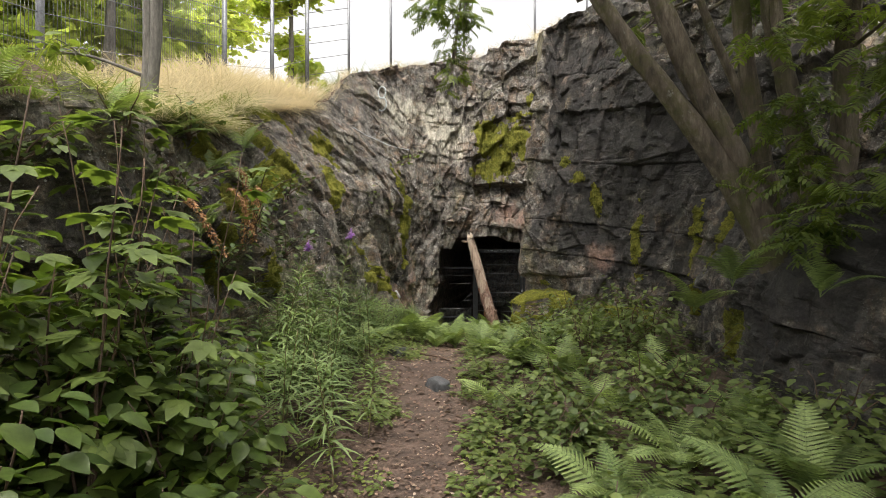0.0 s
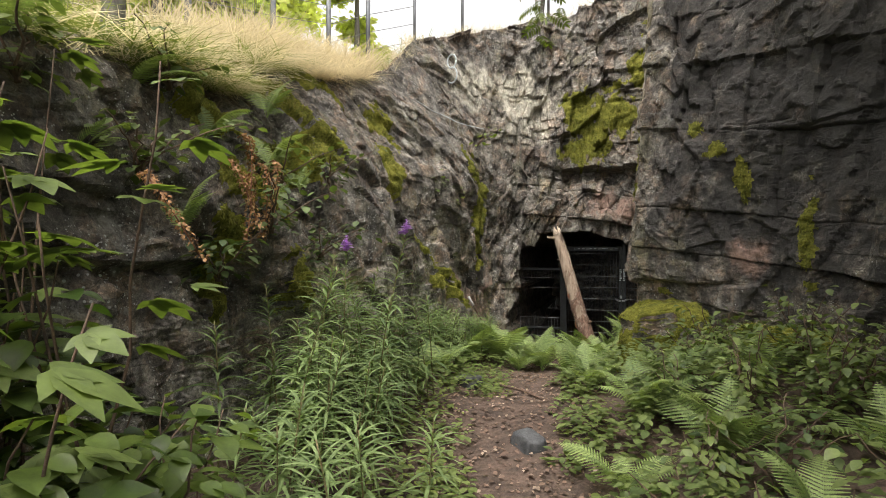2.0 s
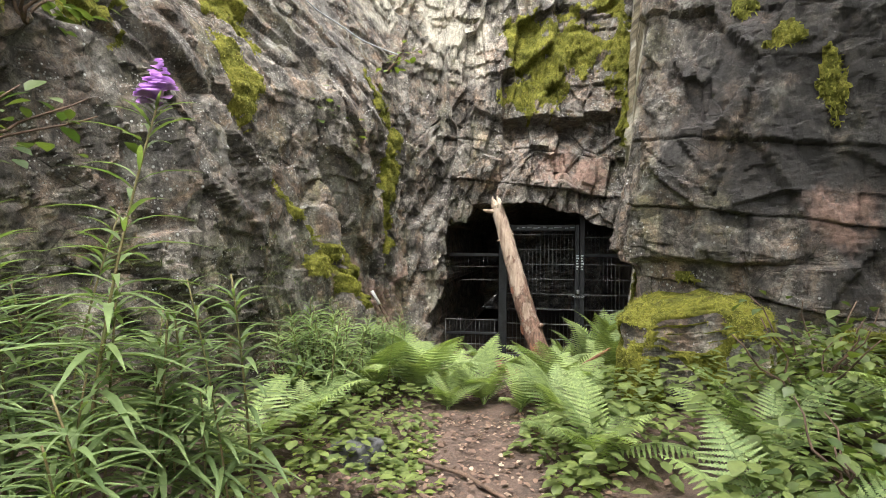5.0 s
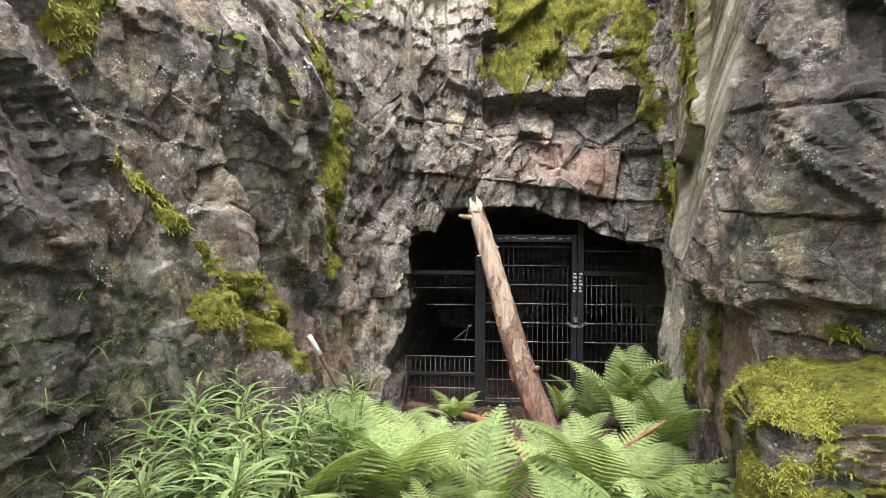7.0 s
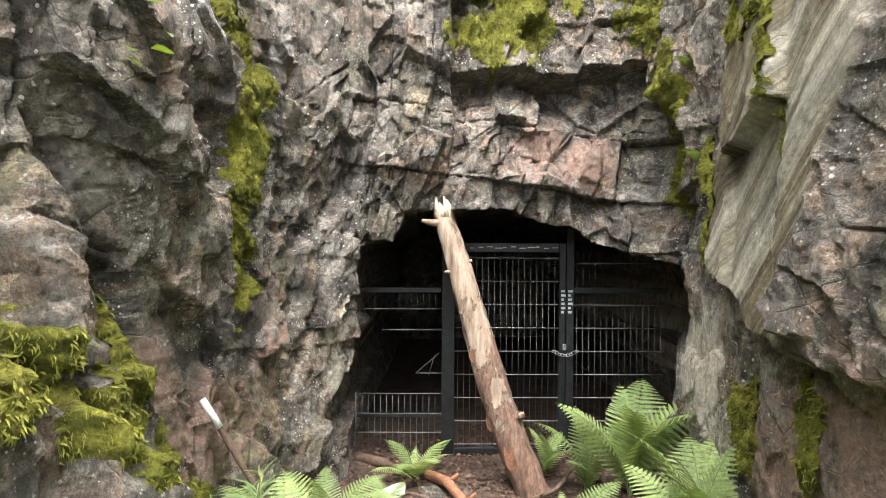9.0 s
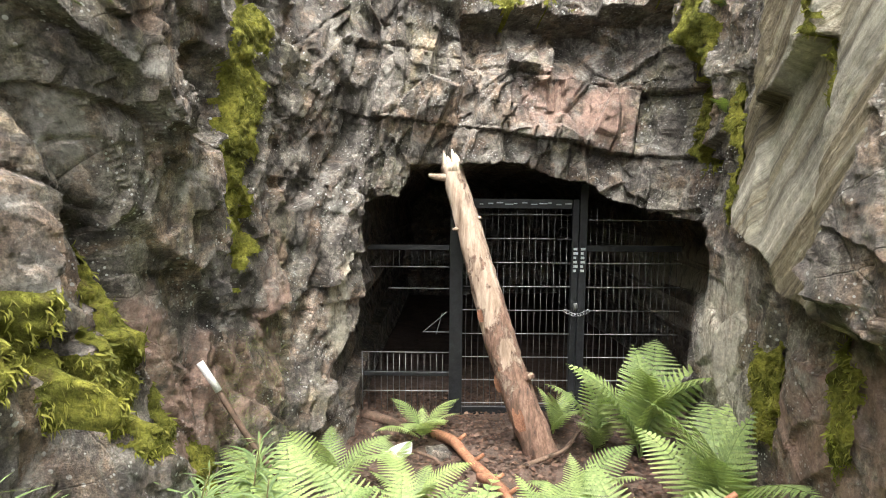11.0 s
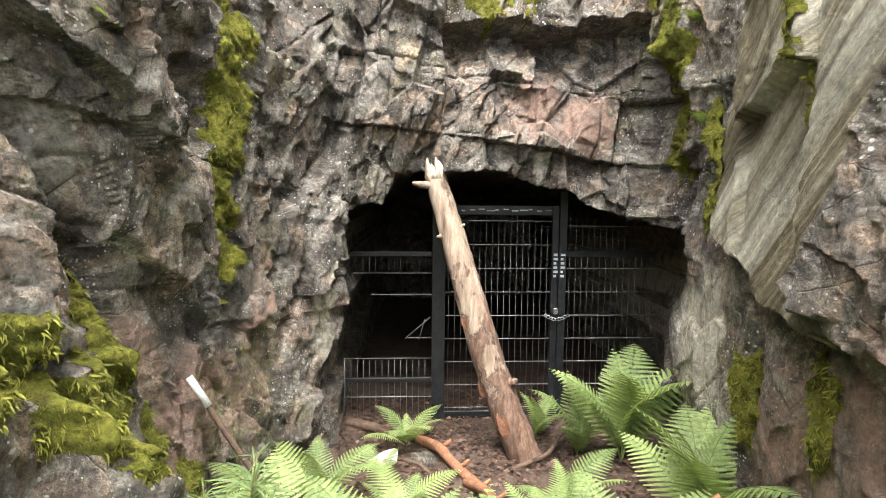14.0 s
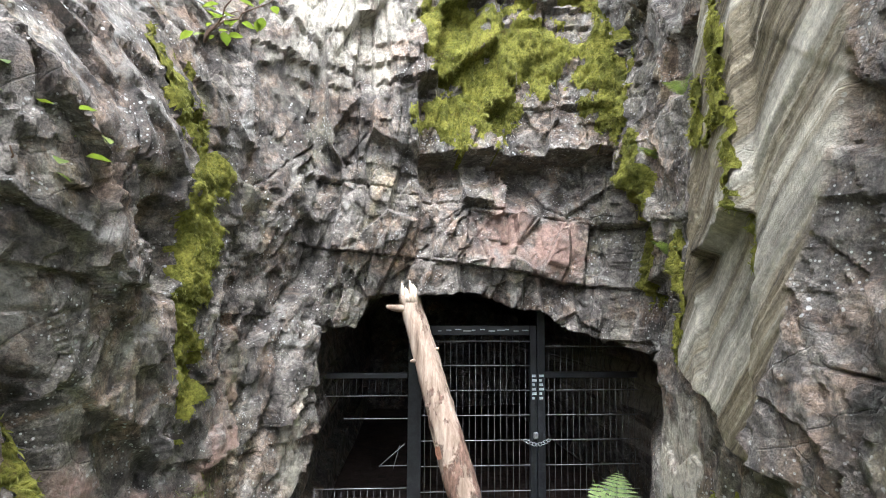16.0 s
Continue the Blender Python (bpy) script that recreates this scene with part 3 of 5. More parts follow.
MOSS_BACK = [(4.3, 3.8, 0.3, 0.5), (4.35, 3.2, 0.4, 0.35), (4.8, 3.3, 0.5, 0.4), (5.2, 3.8, 0.5, 0.55), (5.9, 3.5, 0.4, 0.5), (6.3, 3.1, 0.3, 0.3), (6.6, 2.55, 0.3, 0.45),
             (6.35, 2.0, 0.25, 0.35), (7.12, 1.75, 0.1, 0.45), (5.7, 4.6, 0.3, 0.6), (6.1, 5.3, 0.4, 0.45), (1.1, 2.75, 0.16, 0.35), (1.27, 2.05, 0.15, 0.75), (1.2, 1.45, 0.16, 0.45), (1.14, 1.85, 0.15, 0.5), (1.3, 1.3, 0.12, 0.35),
             (1.54, 2.4, 0.12, 0.2), (1.42, 2.5, 0.09, 0.6), (0.05, 1.1, 0.1, 0.35), (-0.05, 0.85, 0.12, 0.28), (0.2, 0.5, 0.16, 0.25), (0.75, 0.15, 0.16, 0.25)]
MOSS_LEFT = [(-0.9, 1.7, 0.16, 0.09), (-0.74, 1.6, 0.14, 0.09), (-0.58, 1.46, 0.13, 0.1), (-0.42, 1.3, 0.12, 0.12), (-0.3, 1.12, 0.12, 0.13), (-0.17, 0.92, 0.11, 0.13), (-0.06, 0.72, 0.1, 0.14), (-0.45, 1.05, 0.2, 0.12), (-0.85, 2.5, 0.12, 0.35), (-1.9, 2.5, 0.3, 0.4), (-2.7, 2.3, 0.4, 0.25), (-0.87, 2.45, 0.12, 0.35), (-3.0, 1.7, 0.2, 0.45), (-2.9, 1.2, 0.25, 0.2), (-3.55, 1.3, 0.14, 0.5), (-3.3, 1.95, 0.35, 0.22),
             (-0.6, 3.1, 0.2, 0.4), (-1.6, 3.4, 0.7, 0.2), (-3.6, 2.4, 0.4, 0.12), (-2.3, 2.9, 0.5, 0.2)]
MOSS_RIGHT = [(8.05, 2.65, 0.15, 0.35), (8.5, 2.75, 0.15, 0.4), (7.5, 1.75, 0.08, 0.35), (7.85, 0.62, 0.22, 0.28), (10.6, 1.0, 0.25, 0.08), (10.2, 0.75, 0.2, 0.1), (8.35, 2.9, 0.16, 0.5), (8.7, 2.2, 0.06, 0.4), (11.17, 2.8, 0.14, 0.14), (11.45, 2.5, 0.16, 0.1), (12.35, 1.6, 0.12, 0.7), (13.3, 1.6, 0.1, 0.5), (13.7, 1.3, 0.12, 0.6),
              (8.9, 0.8, 0.16, 0.22), (11.7, 2.2, 0.1, 0.3), (14.3, 0.6, 0.12, 0.3), (10.2, 5.1, 0.8, 0.12)]


def spot_mask(spots, i0, i1):
    k, a, z = KK[i0:i1] - K_BACK, AA[i0:i1], ROCK_P[i0:i1, :, 2]
    best = np.full(k.shape, -1.0)
    for sk, sz, rk, rz in spots:
        best = np.maximum(best, 1 - np.sqrt(((k - sk) / rk) ** 2 + ((z - sz) / rz) ** 2))
    return best + 0.7 * fbm(a * 4, z * 3.2, 77, 4) + 0.5 * fbm(a * 17, z * 12, 78, 3)


def rock_part(name, label, k0, k1):
    i0, i1 = np.searchsorted(KK[:, 0], k0), min(np.searchsorted(KK[:, 0], k1) + 1, KK.shape[0])
    v = ROCK_V[i0:i1]
    n, m = v.shape[:2]
    jag = 0.05 * fbm(AA[i0:i1] * 6, ROCK_P[i0:i1, :, 2] * 6, 71)
    gone = inside(MOUTH, KK[i0:i1] + jag * 1.4, ROCK_P[i0:i1, :, 2] + jag * 1.5)
    idx = np.arange(n * m).reshape(n, m)
    keep = ~(gone[:-1, :-1] | gone[1:, :-1] | gone[1:, 1:] | gone[:-1, 1:])
    f = np.stack([idx[:-1, :-1], idx[:-1, 1:], idx[1:, 1:], idx[1:, :-1]], -1)[keep]
    me = mesh_from(name, v.reshape(-1, 3), f, ROCK)
    me.set_sharp_from_angle(angle=radians(22))
    for spot_layer, spots in (("lime", LIME), ("iron", IRON), ("blotch", DARK_PATCHES)):
        lay = me.attributes.new(spot_layer, "FLOAT", "POINT")
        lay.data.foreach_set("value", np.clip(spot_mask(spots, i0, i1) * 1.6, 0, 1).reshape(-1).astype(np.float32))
    kz, zz = KK[i0:i1] - K_BACK, ROCK_P[i0:i1, :, 2]
    for lay_name, values in (("strip", strip_share(kz, zz)), ("along", AA[i0:i1] - zz)):
        lay = me.attributes.new(lay_name, "FLOAT", "POINT")
        lay.data.foreach_set("value", values.reshape(-1).astype(np.float32))
    ob = new(name, me)
    return tagged(ob, label, "rock wall", kind="structure")


rock_part("wall_left", "layered grey rock face with ledges, moss and lichen", 0, K_BACK)
wall_back = rock_part("wall_back", "tall fractured grey and pinkish rock face round the mine mouth", K_BACK, K_RIGHT)
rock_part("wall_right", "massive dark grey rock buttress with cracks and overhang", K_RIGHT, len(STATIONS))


def extend_mouth(ob):
    """The mouth's edge runs back into the hill as a rough adit."""
    bm = bmesh.new()
    bm.from_mesh(ob.data)
    loose = [v for v in bm.verts if not v.link_faces]
    bmesh.ops.delete(bm, geom=loose, context="VERTS")
    bm.verts.ensure_lookup_table()
    edges = [e for e in bm.edges if e.is_boundary and -0.3 < e.verts[0].co.x < 2.6 and e.verts[0].co.z < 2.1 and e.verts[0].co.z > FOOT + 0.02 and e.verts[0].co.y > 10.0 and e.verts[1].co.z > FOOT + 0.02]
    ends = [v.co.copy() for e in edges for v in e.verts]
    centre = Vector((0.95, 0, 0.6))
    for step, (dy, spread) in enumerate(((0.1, 0.01), (0.14, 0.02), (0.2, 0.0), (0.3, 0.01), (0.5, 0.02), (0.9, 0.02), (1.6, -0.02), (2.5, -0.1))):
        made = bmesh.ops.extrude_edge_only(bm, edges=edges)["geom"]
        edges = [g for g in made if isinstance(g, bmesh.types.BMEdge)]
        for v in {v for e in edges for v in e.verts}:
            c = v.co
            c.x += dy * (0.19 + (0.5 if c.x > 1.25 and step < 5 else 0)) + (c.x - centre.x) * spread + 0.035 * noise.noise(Vector((c.z * 4, c.y * 5, 3)))
            c.z += (c.z - centre.z) * spread * 0.7 + 0.04 * noise.noise(Vector((c.x * 4, c.y * 5, 9)))
            c.y += dy + 0.05 * noise.noise(c * 4)
    bm.normal_update()
    bm.to_mesh(ob.data)
    bm.free()
    ob.data.polygons.foreach_set("use_smooth", np.full(len(ob.data.polygons), True))


extend_mouth(wall_back)


def moss_cover(name, spots, k0, k1):
    """Cushions of moss lying on the rock."""
    i0, i1 = np.searchsorted(KK[:, 0], k0), min(np.searchsorted(KK[:, 0], k1) + 1, KK.shape[0])
    mask = spot_mask(spots, i0, i1) - 0.12
    a, z = AA[i0:i1], ROCK_P[i0:i1, :, 2]
    puff = np.clip(mask * 3, -0.3, 1) * 0.024 + 0.016 * vnoise(a * 26, z * 20, 5) + 0.01 * vnoise(a * 45, z * 45, 6)
    v = ROCK_V[i0:i1] + ROCK_N[i0:i1] * puff[..., None]
    on = mask > 0
    on &= ~inside(MOUTH, KK[i0:i1], z)
    n, m = mask.shape
    idx = np.arange(n * m).reshape(n, m)
    keep = on[:-1, :-1] & on[1:, :-1] & on[1:, 1:] & on[:-1, 1:]
    f = np.stack([idx[:-1, :-1], idx[:-1, 1:], idx[1:, 1:], idx[1:, :-1]], -1)[keep]
    used = np.unique(f)
    back = np.zeros(n * m, int)
    back[used] = np.arange(len(used))
    ob = new(name, mesh_from(name, v.reshape(-1, 3)[used], back[f], MOSS))
    tagged(ob, "cushions of yellow-green moss growing on the rock face", "moss", kind="stuff")
    g = np.random.default_rng(len(used))
    pick = used[g.integers(0, len(used), min(15000, len(used)))]
    nn = ROCK_N[i0:i1].reshape(-1, 3)[pick]
    d = nn * g.uniform(0.3, 1.0, (len(pick), 1)) + g.normal(0, 0.35, (len(pick), 3)) + np.array((0, 0, -0.9)) * g.uniform(0, 1.2, (len(pick), 1))
    fuzz = new("moss_fuzz", mesh_from("moss_fuzz", *scatter(blade((0.1, 0.12, 0.02), 0.3, 0.5), v.reshape(-1, 3)[pick] - nn * 0.004, d, nn, g.uniform(0.012, 0.032, len(pick))), MOSS_TIP))
    tagged(fuzz, "shaggy tips of yellow-green moss on the rock face", "moss", kind="stuff")


moss_cover("moss", MOSS_LEFT, 0, K_BACK + 0.8)
moss_cover("moss", MOSS_BACK, K_BACK - 0.8, K_RIGHT + 0.9)
moss_cover("moss", MOSS_RIGHT, K_RIGHT - 0.2, len(STATIONS))
tagged(new("mine_end", mesh_from("mine_end", [(-3, 17.4, -2), (6, 17.4, -2), (6, 17.4, 4), (-3, 17.4, 4), (-3, 17.8, -2), (6, 17.8, -2), (6, 17.8, 4), (-3, 17.8, 4)],
    [(0, 1, 2, 3), (7, 6, 5, 4), (0, 4, 5, 1), (3, 2, 6, 7), (0, 3, 7, 4), (1, 5, 6, 2)], ROCK, False)), "dark rock wall deep inside the mine", "rock wall", kind="structure")


def path_x(y):
    return np.interp(y, (-5, 0, 3, 5.8, 8, 9.5, 11, 14), (0.1, 0, -0.2, -0.12, 0.05, 0.55, 0.95, 1.1))


def ground_z(x, y):
    x, y = np.asarray(x, float), np.asarray(y, float)
    base = np.interp(y, (-60, -5, 1, 3.9, 5.2, 6.3, 7.4, 9, 11, 12, 60), (0, 0, 0, -0.12, -0.02, 0.12, 0.08, -0.15, -0.3, -0.33, -0.33))
    off = np.abs(x - path_x(y))
    bank = np.clip((off - 0.35) / 1.6, 0, 1) ** 1.3 * 0.32 * np.clip((11.3 - y) / 2, 0, 1)
    return base + bank + 0.05 * fbm(x * 1.7, y * 1.7, 5) + 0.018 * fbm(x * 7, y * 7, 6)


def ground_mesh():
    xs = np.concatenate([np.array((-400, -120, -40, -12, -5)), np.arange(-3.4, 3.6, 0.05), np.array((5, 12, 40, 120, 400))])
    ys = np.concatenate([np.array((-400, -120, -40, -14, -6)), np.arange(-3, 13.2, 0.05), np.array((14.5, 17.6))])
    xx, yy = np.meshgrid(xs, ys, indexing="ij")
    zz = ground_z(xx, yy)
    idx = np.arange(xx.size).reshape(xx.shape)
    f = np.stack([idx[:-1, :-1], idx[1:, :-1], idx[1:, 1:], idx[:-1, 1:]], -1).reshape(-1, 4)
    ob = new("ground", mesh_from("ground", np.stack([xx, yy, zz], -1).reshape(-1, 3), f, SOIL))
    tagged(ob, "trodden brown earth path strewn with litter between rock walls", "ground", kind="structure")


ground_mesh()


def upper_ground():
    """The hill above the cutting, from the rim outwards to the horizon."""
    rim = ROCK_V[::6, -1]
    away = unit(rim[:, :2] - np.array((0.2, 5.0)))
    rows = []
    for d, rise in ((-0.02, -0.06), (0.25, 0.05), (0.7, 0.12), (1.5, 0.2), (3, 0.35), (6, 0.6), (15, 1.0), (60, 1.5), (400, 1.0)):
        q = rim.copy()
        q[:, :2] += away * d
        q[:, 2] += rise + (0.12 * fbm(q[:, 0] * 1.3, q[:, 1] * 1.3, 8) if d > 0 else 0)
        rows.append(q)
    v = np.stack(rows, 1)
    n, m = v.shape[:2]
    idx = np.arange(n * m).reshape(n, m)
    f = np.stack([idx[:-1, :-1], idx[:-1, 1:], idx[1:, 1:], idx[1:, :-1]], -1).reshape(-1, 4)
    tagged(new("ground_upper", mesh_from("ground_upper", v.reshape(-1, 3), f, SOIL)), "grassy earth on top of the rock", "ground", kind="structure")


upper_ground()


# ---------- gate and fence in the mine mouth ----------
def thing(name, m, label, category, group=""):
    ob = new(name)
    ob.matrix_basis = m
    ob.empty_display_size = 0.1
    return tagged(ob, label, category, group)


def box_part(name, parent, material_, *corners, label="", bevel=0.004):
    return part(name, mesh_from(name, *bar(*corners, bevel=bevel), material_, False), parent, label)


def wire_part(name, parent, material_, a, b, r=0.003, label=""):
    return part(name, mesh_from(name, *tube([a, b], r, 5), material_), parent, label)


GATE = pose(0.593, 11.765, 0, 0, 0, -10.42)


def mine_gate():
    gate = thing("mine_gate", GATE, "black steel mesh gate chained shut inside the mine mouth", "gate")
    box_part("post", gate, STEEL, 0.06, -0.03, -0.36, 0.17, 0.03, 1.5)
    box_part("post", gate, STEEL, 1.065, -0.03, -0.36, 1.12, 0.03, 1.5)
    box_part("post", gate, STEEL, 1.125, -0.035, -0.36, 1.19, 0.03, 1.62)
    rail = box_part("top_rail", gate, STEEL, 0.172, -0.025, 1.42, 1.063, 0.025, 1.5)
    for i in range(11):
        x = 0.3 + i * 0.07
        part("painted_mark", mesh_from("painted_mark", *bar(x, -0.0285, 1.45 + 0.006 * (i % 3), x + 0.03 + 0.012 * (i % 4), -0.0255, 1.46 + 0.006 * (i % 3), bevel=0), CHALK, False), rail, "pale scrawled paint mark")
    box_part("bottom_rail", gate, STEEL, 0.172, -0.02, -0.33, 1.063, 0.02, -0.26)
    for i in range(9):
        z = -0.23 + 0.2 * i
        wire_part("cross_wire", gate, WIRE, (0.17, -0.012, z), (1.065, -0.012, z), 0.0045)
    for i in range(17):
        x = 0.2 + i * 0.052
        wire_part("upright_wire", gate, DARK_WIRE, (x, 0, -0.28), (x, 0, 1.43), 0.0026)
    # right-hand bay
    box_part("top_rail", gate, STEEL, 1.192, -0.02, 1.07, 1.98, 0.02, 1.12)
    for i in range(8):
        z = -0.23 + 0.2 * i if i < 7 else 1.33
        wire_part("cross_wire", gate, WIRE, (1.19, -0.012, z), (1.98, -0.012, z), 0.0045)
    for i in range(15):
        x = 1.225 + i * 0.052
        wire_part("upright_wire", gate, DARK_WIRE, (x, 0, -0.3), (x, 0, 1.42 if x < 1.7 else 1.1), 0.0026)
    # left-hand bay, broken open in the middle
    box_part("top_rail", gate, STEEL, -0.66, -0.02, 1.07, 0.058, 0.02, 1.115)
    box_part("low_rail", gate, STEEL, -0.66, -0.015, 0.0, 0.058, 0.015, 0.035)
    for z, x0 in ((0.205, -0.67), (-0.13, -0.67), (0.93, -0.6), (0.75, -0.45), (0.38, -0.16)):
        wire_part("cross_wire", gate, WIRE, (x0, -0.012, z), (0.06, -0.012, z), 0.0045)
    for i in range(14):
        x = -0.67 + i * 0.052
        wire_part("upright_wire", gate, DARK_WIRE, (x, 0, -0.31), (x, 0, 0.205), 0.0026)
        if i > 2:
            wire_part("upright_wire", gate, DARK_WIRE, (x, 0, 0.93), (x, 0, 1.08), 0.0026)
    wire_part("bent_wire", gate, WIRE, (-0.16, -0.02, 0.38), (0.04, -0.05, 0.56), 0.003, "torn bent wire")
    wire_part("bent_wire", gate, WIRE, (-0.05, -0.02, 0.36), (0.0, -0.06, 0.55), 0.003, "torn bent wire")
    wire_part("end_wire", gate, WIRE, (-0.672, -0.005, -0.33), (-0.672, -0.005, 0.21), 0.006)
    # chain, padlock and scrawl on the meeting posts
    for i in range(9):
        a = i / 8
        x, z = 1.02 + 0.19 * a, 0.575 - 0.035 * math.sin(math.pi * a)
        ring = [(x + 0.016 * math.cos(q), -0.045 + 0.01 * math.sin(q) * (i % 2), z + 0.011 * math.sin(q)) for q in np.linspace(0, 2 * math.pi, 10)]
        part("chain_link", mesh_from("chain_link", *tube(ring, 0.0035, 5), ZINC), gate, "bright zinc chain link")
    box_part("padlock", gate, ZINC, 1.085, -0.06, 0.585, 1.125, -0.036, 0.64, label="small steel padlock", bevel=0.008)
    for i in range(12):
        z, x = 0.9 + (i // 2) * 0.036, 1.08 + (i % 2) * 0.06
        part("painted_mark", mesh_from("painted_mark", *bar(x, -0.0395, z, x + 0.022 + 0.008 * (i % 3), -0.0362 if x > 1.12 else -0.032, z + 0.02, bevel=0), CHALK, False), gate, "pale scrawled paint mark")


CHALK = simple("chalky_paint", (0.3, 0.34, 0.36), (0.6, 0.65, 0.66), 30, 0.8, 0.1)
mine_gate()


# ---------- dead wood ----------
def dead_log():
    """A broken bare trunk leaning against the brow of the mouth."""
    base = thing("dead_log", pose(1.15, 10.82, -0.3), "bare weathered tree trunk leaning in the mine mouth, broken top", "log")
    t = np.linspace(0, 1, 44)
    foot, top = np.array((0.02, 0, -0.05)), np.array((-0.58, 0.47, 2.04))
    line = foot + t[:, None] * (top - foot)
    line[:, 0] += -0.05 * np.sin(np.pi * t) - 0.015 * np.sin(7 * t)
    rad = np.interp(t, (0, 0.08, 0.3, 0.6, 0.9, 1), (0.124, 0.116, 0.113, 0.101, 0.084, 0.074))
    part("trunk", mesh_from("trunk", *tube(line, rad, 28, 0.09, 4), DEAD_WOOD), base)
    for i in range(9):
        q = i * 0.7
        o = np.array((0.055 * math.cos(q), 0.055 * math.sin(q), 0))
        h = 0.05 + 0.07 * ((i * 37) % 10) / 10
        part("splinter", mesh_from("splinter", *tube([line[-2] + o, line[-1] + o * 0.9 + (0, 0, h * 0.5), line[-1] + o * 0.8 + (-0.01, 0, h)], (0.028, 0.018, 0.003), 6, 0.2, i), RAW_WOOD), base, "pale torn splinter")
    for f, d, ln, r in ((0.97, (-1, -0.2, 0.05), 0.2, 0.026), (0.8, (-1, -0.3, -0.3), 0.13, 0.018), (0.63, (-1, -0.4, 0.1), 0.12, 0.018), (0.45, (-0.9, -0.6, 0.1), 0.11, 0.022), (0.3, (0.8, -0.6, 0.2), 0.16, 0.035), (0.83, (1, -0.2, 0), 0.11, 0.018)):
        p = line[int(f * 43)]
        d = np.array(d) / np.linalg.norm(d)
        part("branch_stub", mesh_from("branch_stub", *tube([p, p + d * ln * 0.7, p + d * ln + (0, 0, 0.01)], (r * 1.3, r, r * 0.55), 8, 0.15, 3), DEAD_WOOD), base)
    for i in range(16):
        j, q = 2 + int(rnd(0, 26)), rnd(3.4, 6.0)
        p = line[j] + rad[j] * 0.97 * np.array((math.cos(q), math.sin(q), 0))
        part("bark_flake", mesh_from("bark_flake", *scatter(blade((0.2, 0.3, 0.28, 0.15), 0.3, 0.1), [p - (0, 0, 0.04)], [(line[j + 1] - line[j])], [p - line[j]], rnd(0.05, 0.14)), RUST_BARK), base, "flaking reddish bark")


RAW_WOOD = simple("torn_pale_wood", (0.42, 0.33, 0.24), (0.66, 0.56, 0.45), 14, 0.8, 0.4, (1, 1, 0.1), 0.004, obj=True)
RUST_BARK = simple("reddish_bark", (0.14, 0.06, 0.035), (0.3, 0.15, 0.09), 20, 0.9, 0.6, obj=True)
dead_log()


def stick(name, pts, r, mat_, label, knots=2):
    p = np.array(pts, float)
    base = thing(name, Matrix.Translation(p[0]), label, "stick")
    t = np.linspace(0, 1, 14)
    q = np.stack([np.interp(t, np.linspace(0, 1, len(p)), p[:, c]) for c in range(3)], 1) - p[0]
    q += 0.012 * np.stack([vnoise(t * 5, t * 0 + 1 + r * 99, 3), vnoise(t * 5, t * 0 + 4, 4), t * 0], 1)
    part("shaft", mesh_from("shaft", *tube(q, np.linspace(r, r * 0.7, 14), 9, 0.12, int(r * 1000)), mat_), base)
    for i in range(knots):
        c = q[4 + 4 * i]
        part("twig_stub", mesh_from("twig_stub", *tube([c, c + (r * 1.6, -r, r * 1.8)], (r * 0.5, r * 0.3), 6), mat_), base)
    return base


TWIG = simple("dark_twig", (0.05, 0.035, 0.025), (0.16, 0.1, 0.07), 18, 0.9, 0.5)
RED_TWIG = simple("reddish_rotten_wood", (0.13, 0.055, 0.03), (0.34, 0.16, 0.09), 12, 0.85, 0.6)
WHITE_PAINT = simple("chipped_white_paint", (0.4, 0.4, 0.39), (0.72, 0.72, 0.71), 25, 0.6, 0.2)
BOTTOM = (-0.36, 9.86, -0.1)
tool = stick("wooden_handle", [BOTTOM, (-0.62, 9.87, 0.33), (-0.86, 9.89, 0.76)], 0.017, TWIG, "old wooden stick with white taped end leaning on the rock", 0)
part("tape", mesh_from("tape", *tube([(-0.42, 0.022, 0.715), (-0.5, 0.029, 0.85)], 0.0165, 10), WHITE_PAINT), tool, "chipped white tape")
stick("fallen_branch", [(0.45, 11.2, -0.25), (0.55, 10.9, -0.2), (0.6, 10.6, -0.22), (0.72, 10.3, -0.24)], 0.04, RED_TWIG, "rotten reddish branch lying on leaf litter")
stick("fallen_branch", [(0.62, 10.5, -0.24), (0.66, 10.2, -0.14), (0.66, 9.8, -0.16)], 0.035, RED_TWIG, "rotten reddish branch lying on leaf litter")
stick("fallen_branch", [(0.2, 11.05, -0.28), (0.38, 10.8, -0.25), (0.5, 10.5, -0.25)], 0.014, TWIG, "dark fallen twig on leaf litter")
stick("fallen_branch", [(0.9, 10.6, -0.26), (1.25, 10.7, -0.22), (1.6, 11.1, -0.22)], 0.018, TWIG, "dark fallen twig on leaf litter")
stick("fallen_branch", [(-0.05, 11.7, -0.28), (0.15, 11.5, -0.26), (0.28, 11.3, -0.27)], 0.045, TWIG, "old timber offcut beside the gate", 0)
stick("fallen_branch", [(0.75, 9.3, -0.1), (1.05, 9.25, 0.1), (1.35, 9.2, 0.3)], 0.018, RED_TWIG, "reddish branch propped among ferns")
stick("fallen_branch", [(1.3, 6.6, 0.45), (1.6, 6.4, 0.35), (2.0, 6.1, 0.38)], 0.022, TWIG, "bare branch lying across the undergrowth")
stick("fallen_branch", [(-0.3, 7.1, 0.13), (-0.05, 6.9, 0.13), (0.15, 6.6, 0.12)], 0.013, TWIG, "small twig lying on the path")


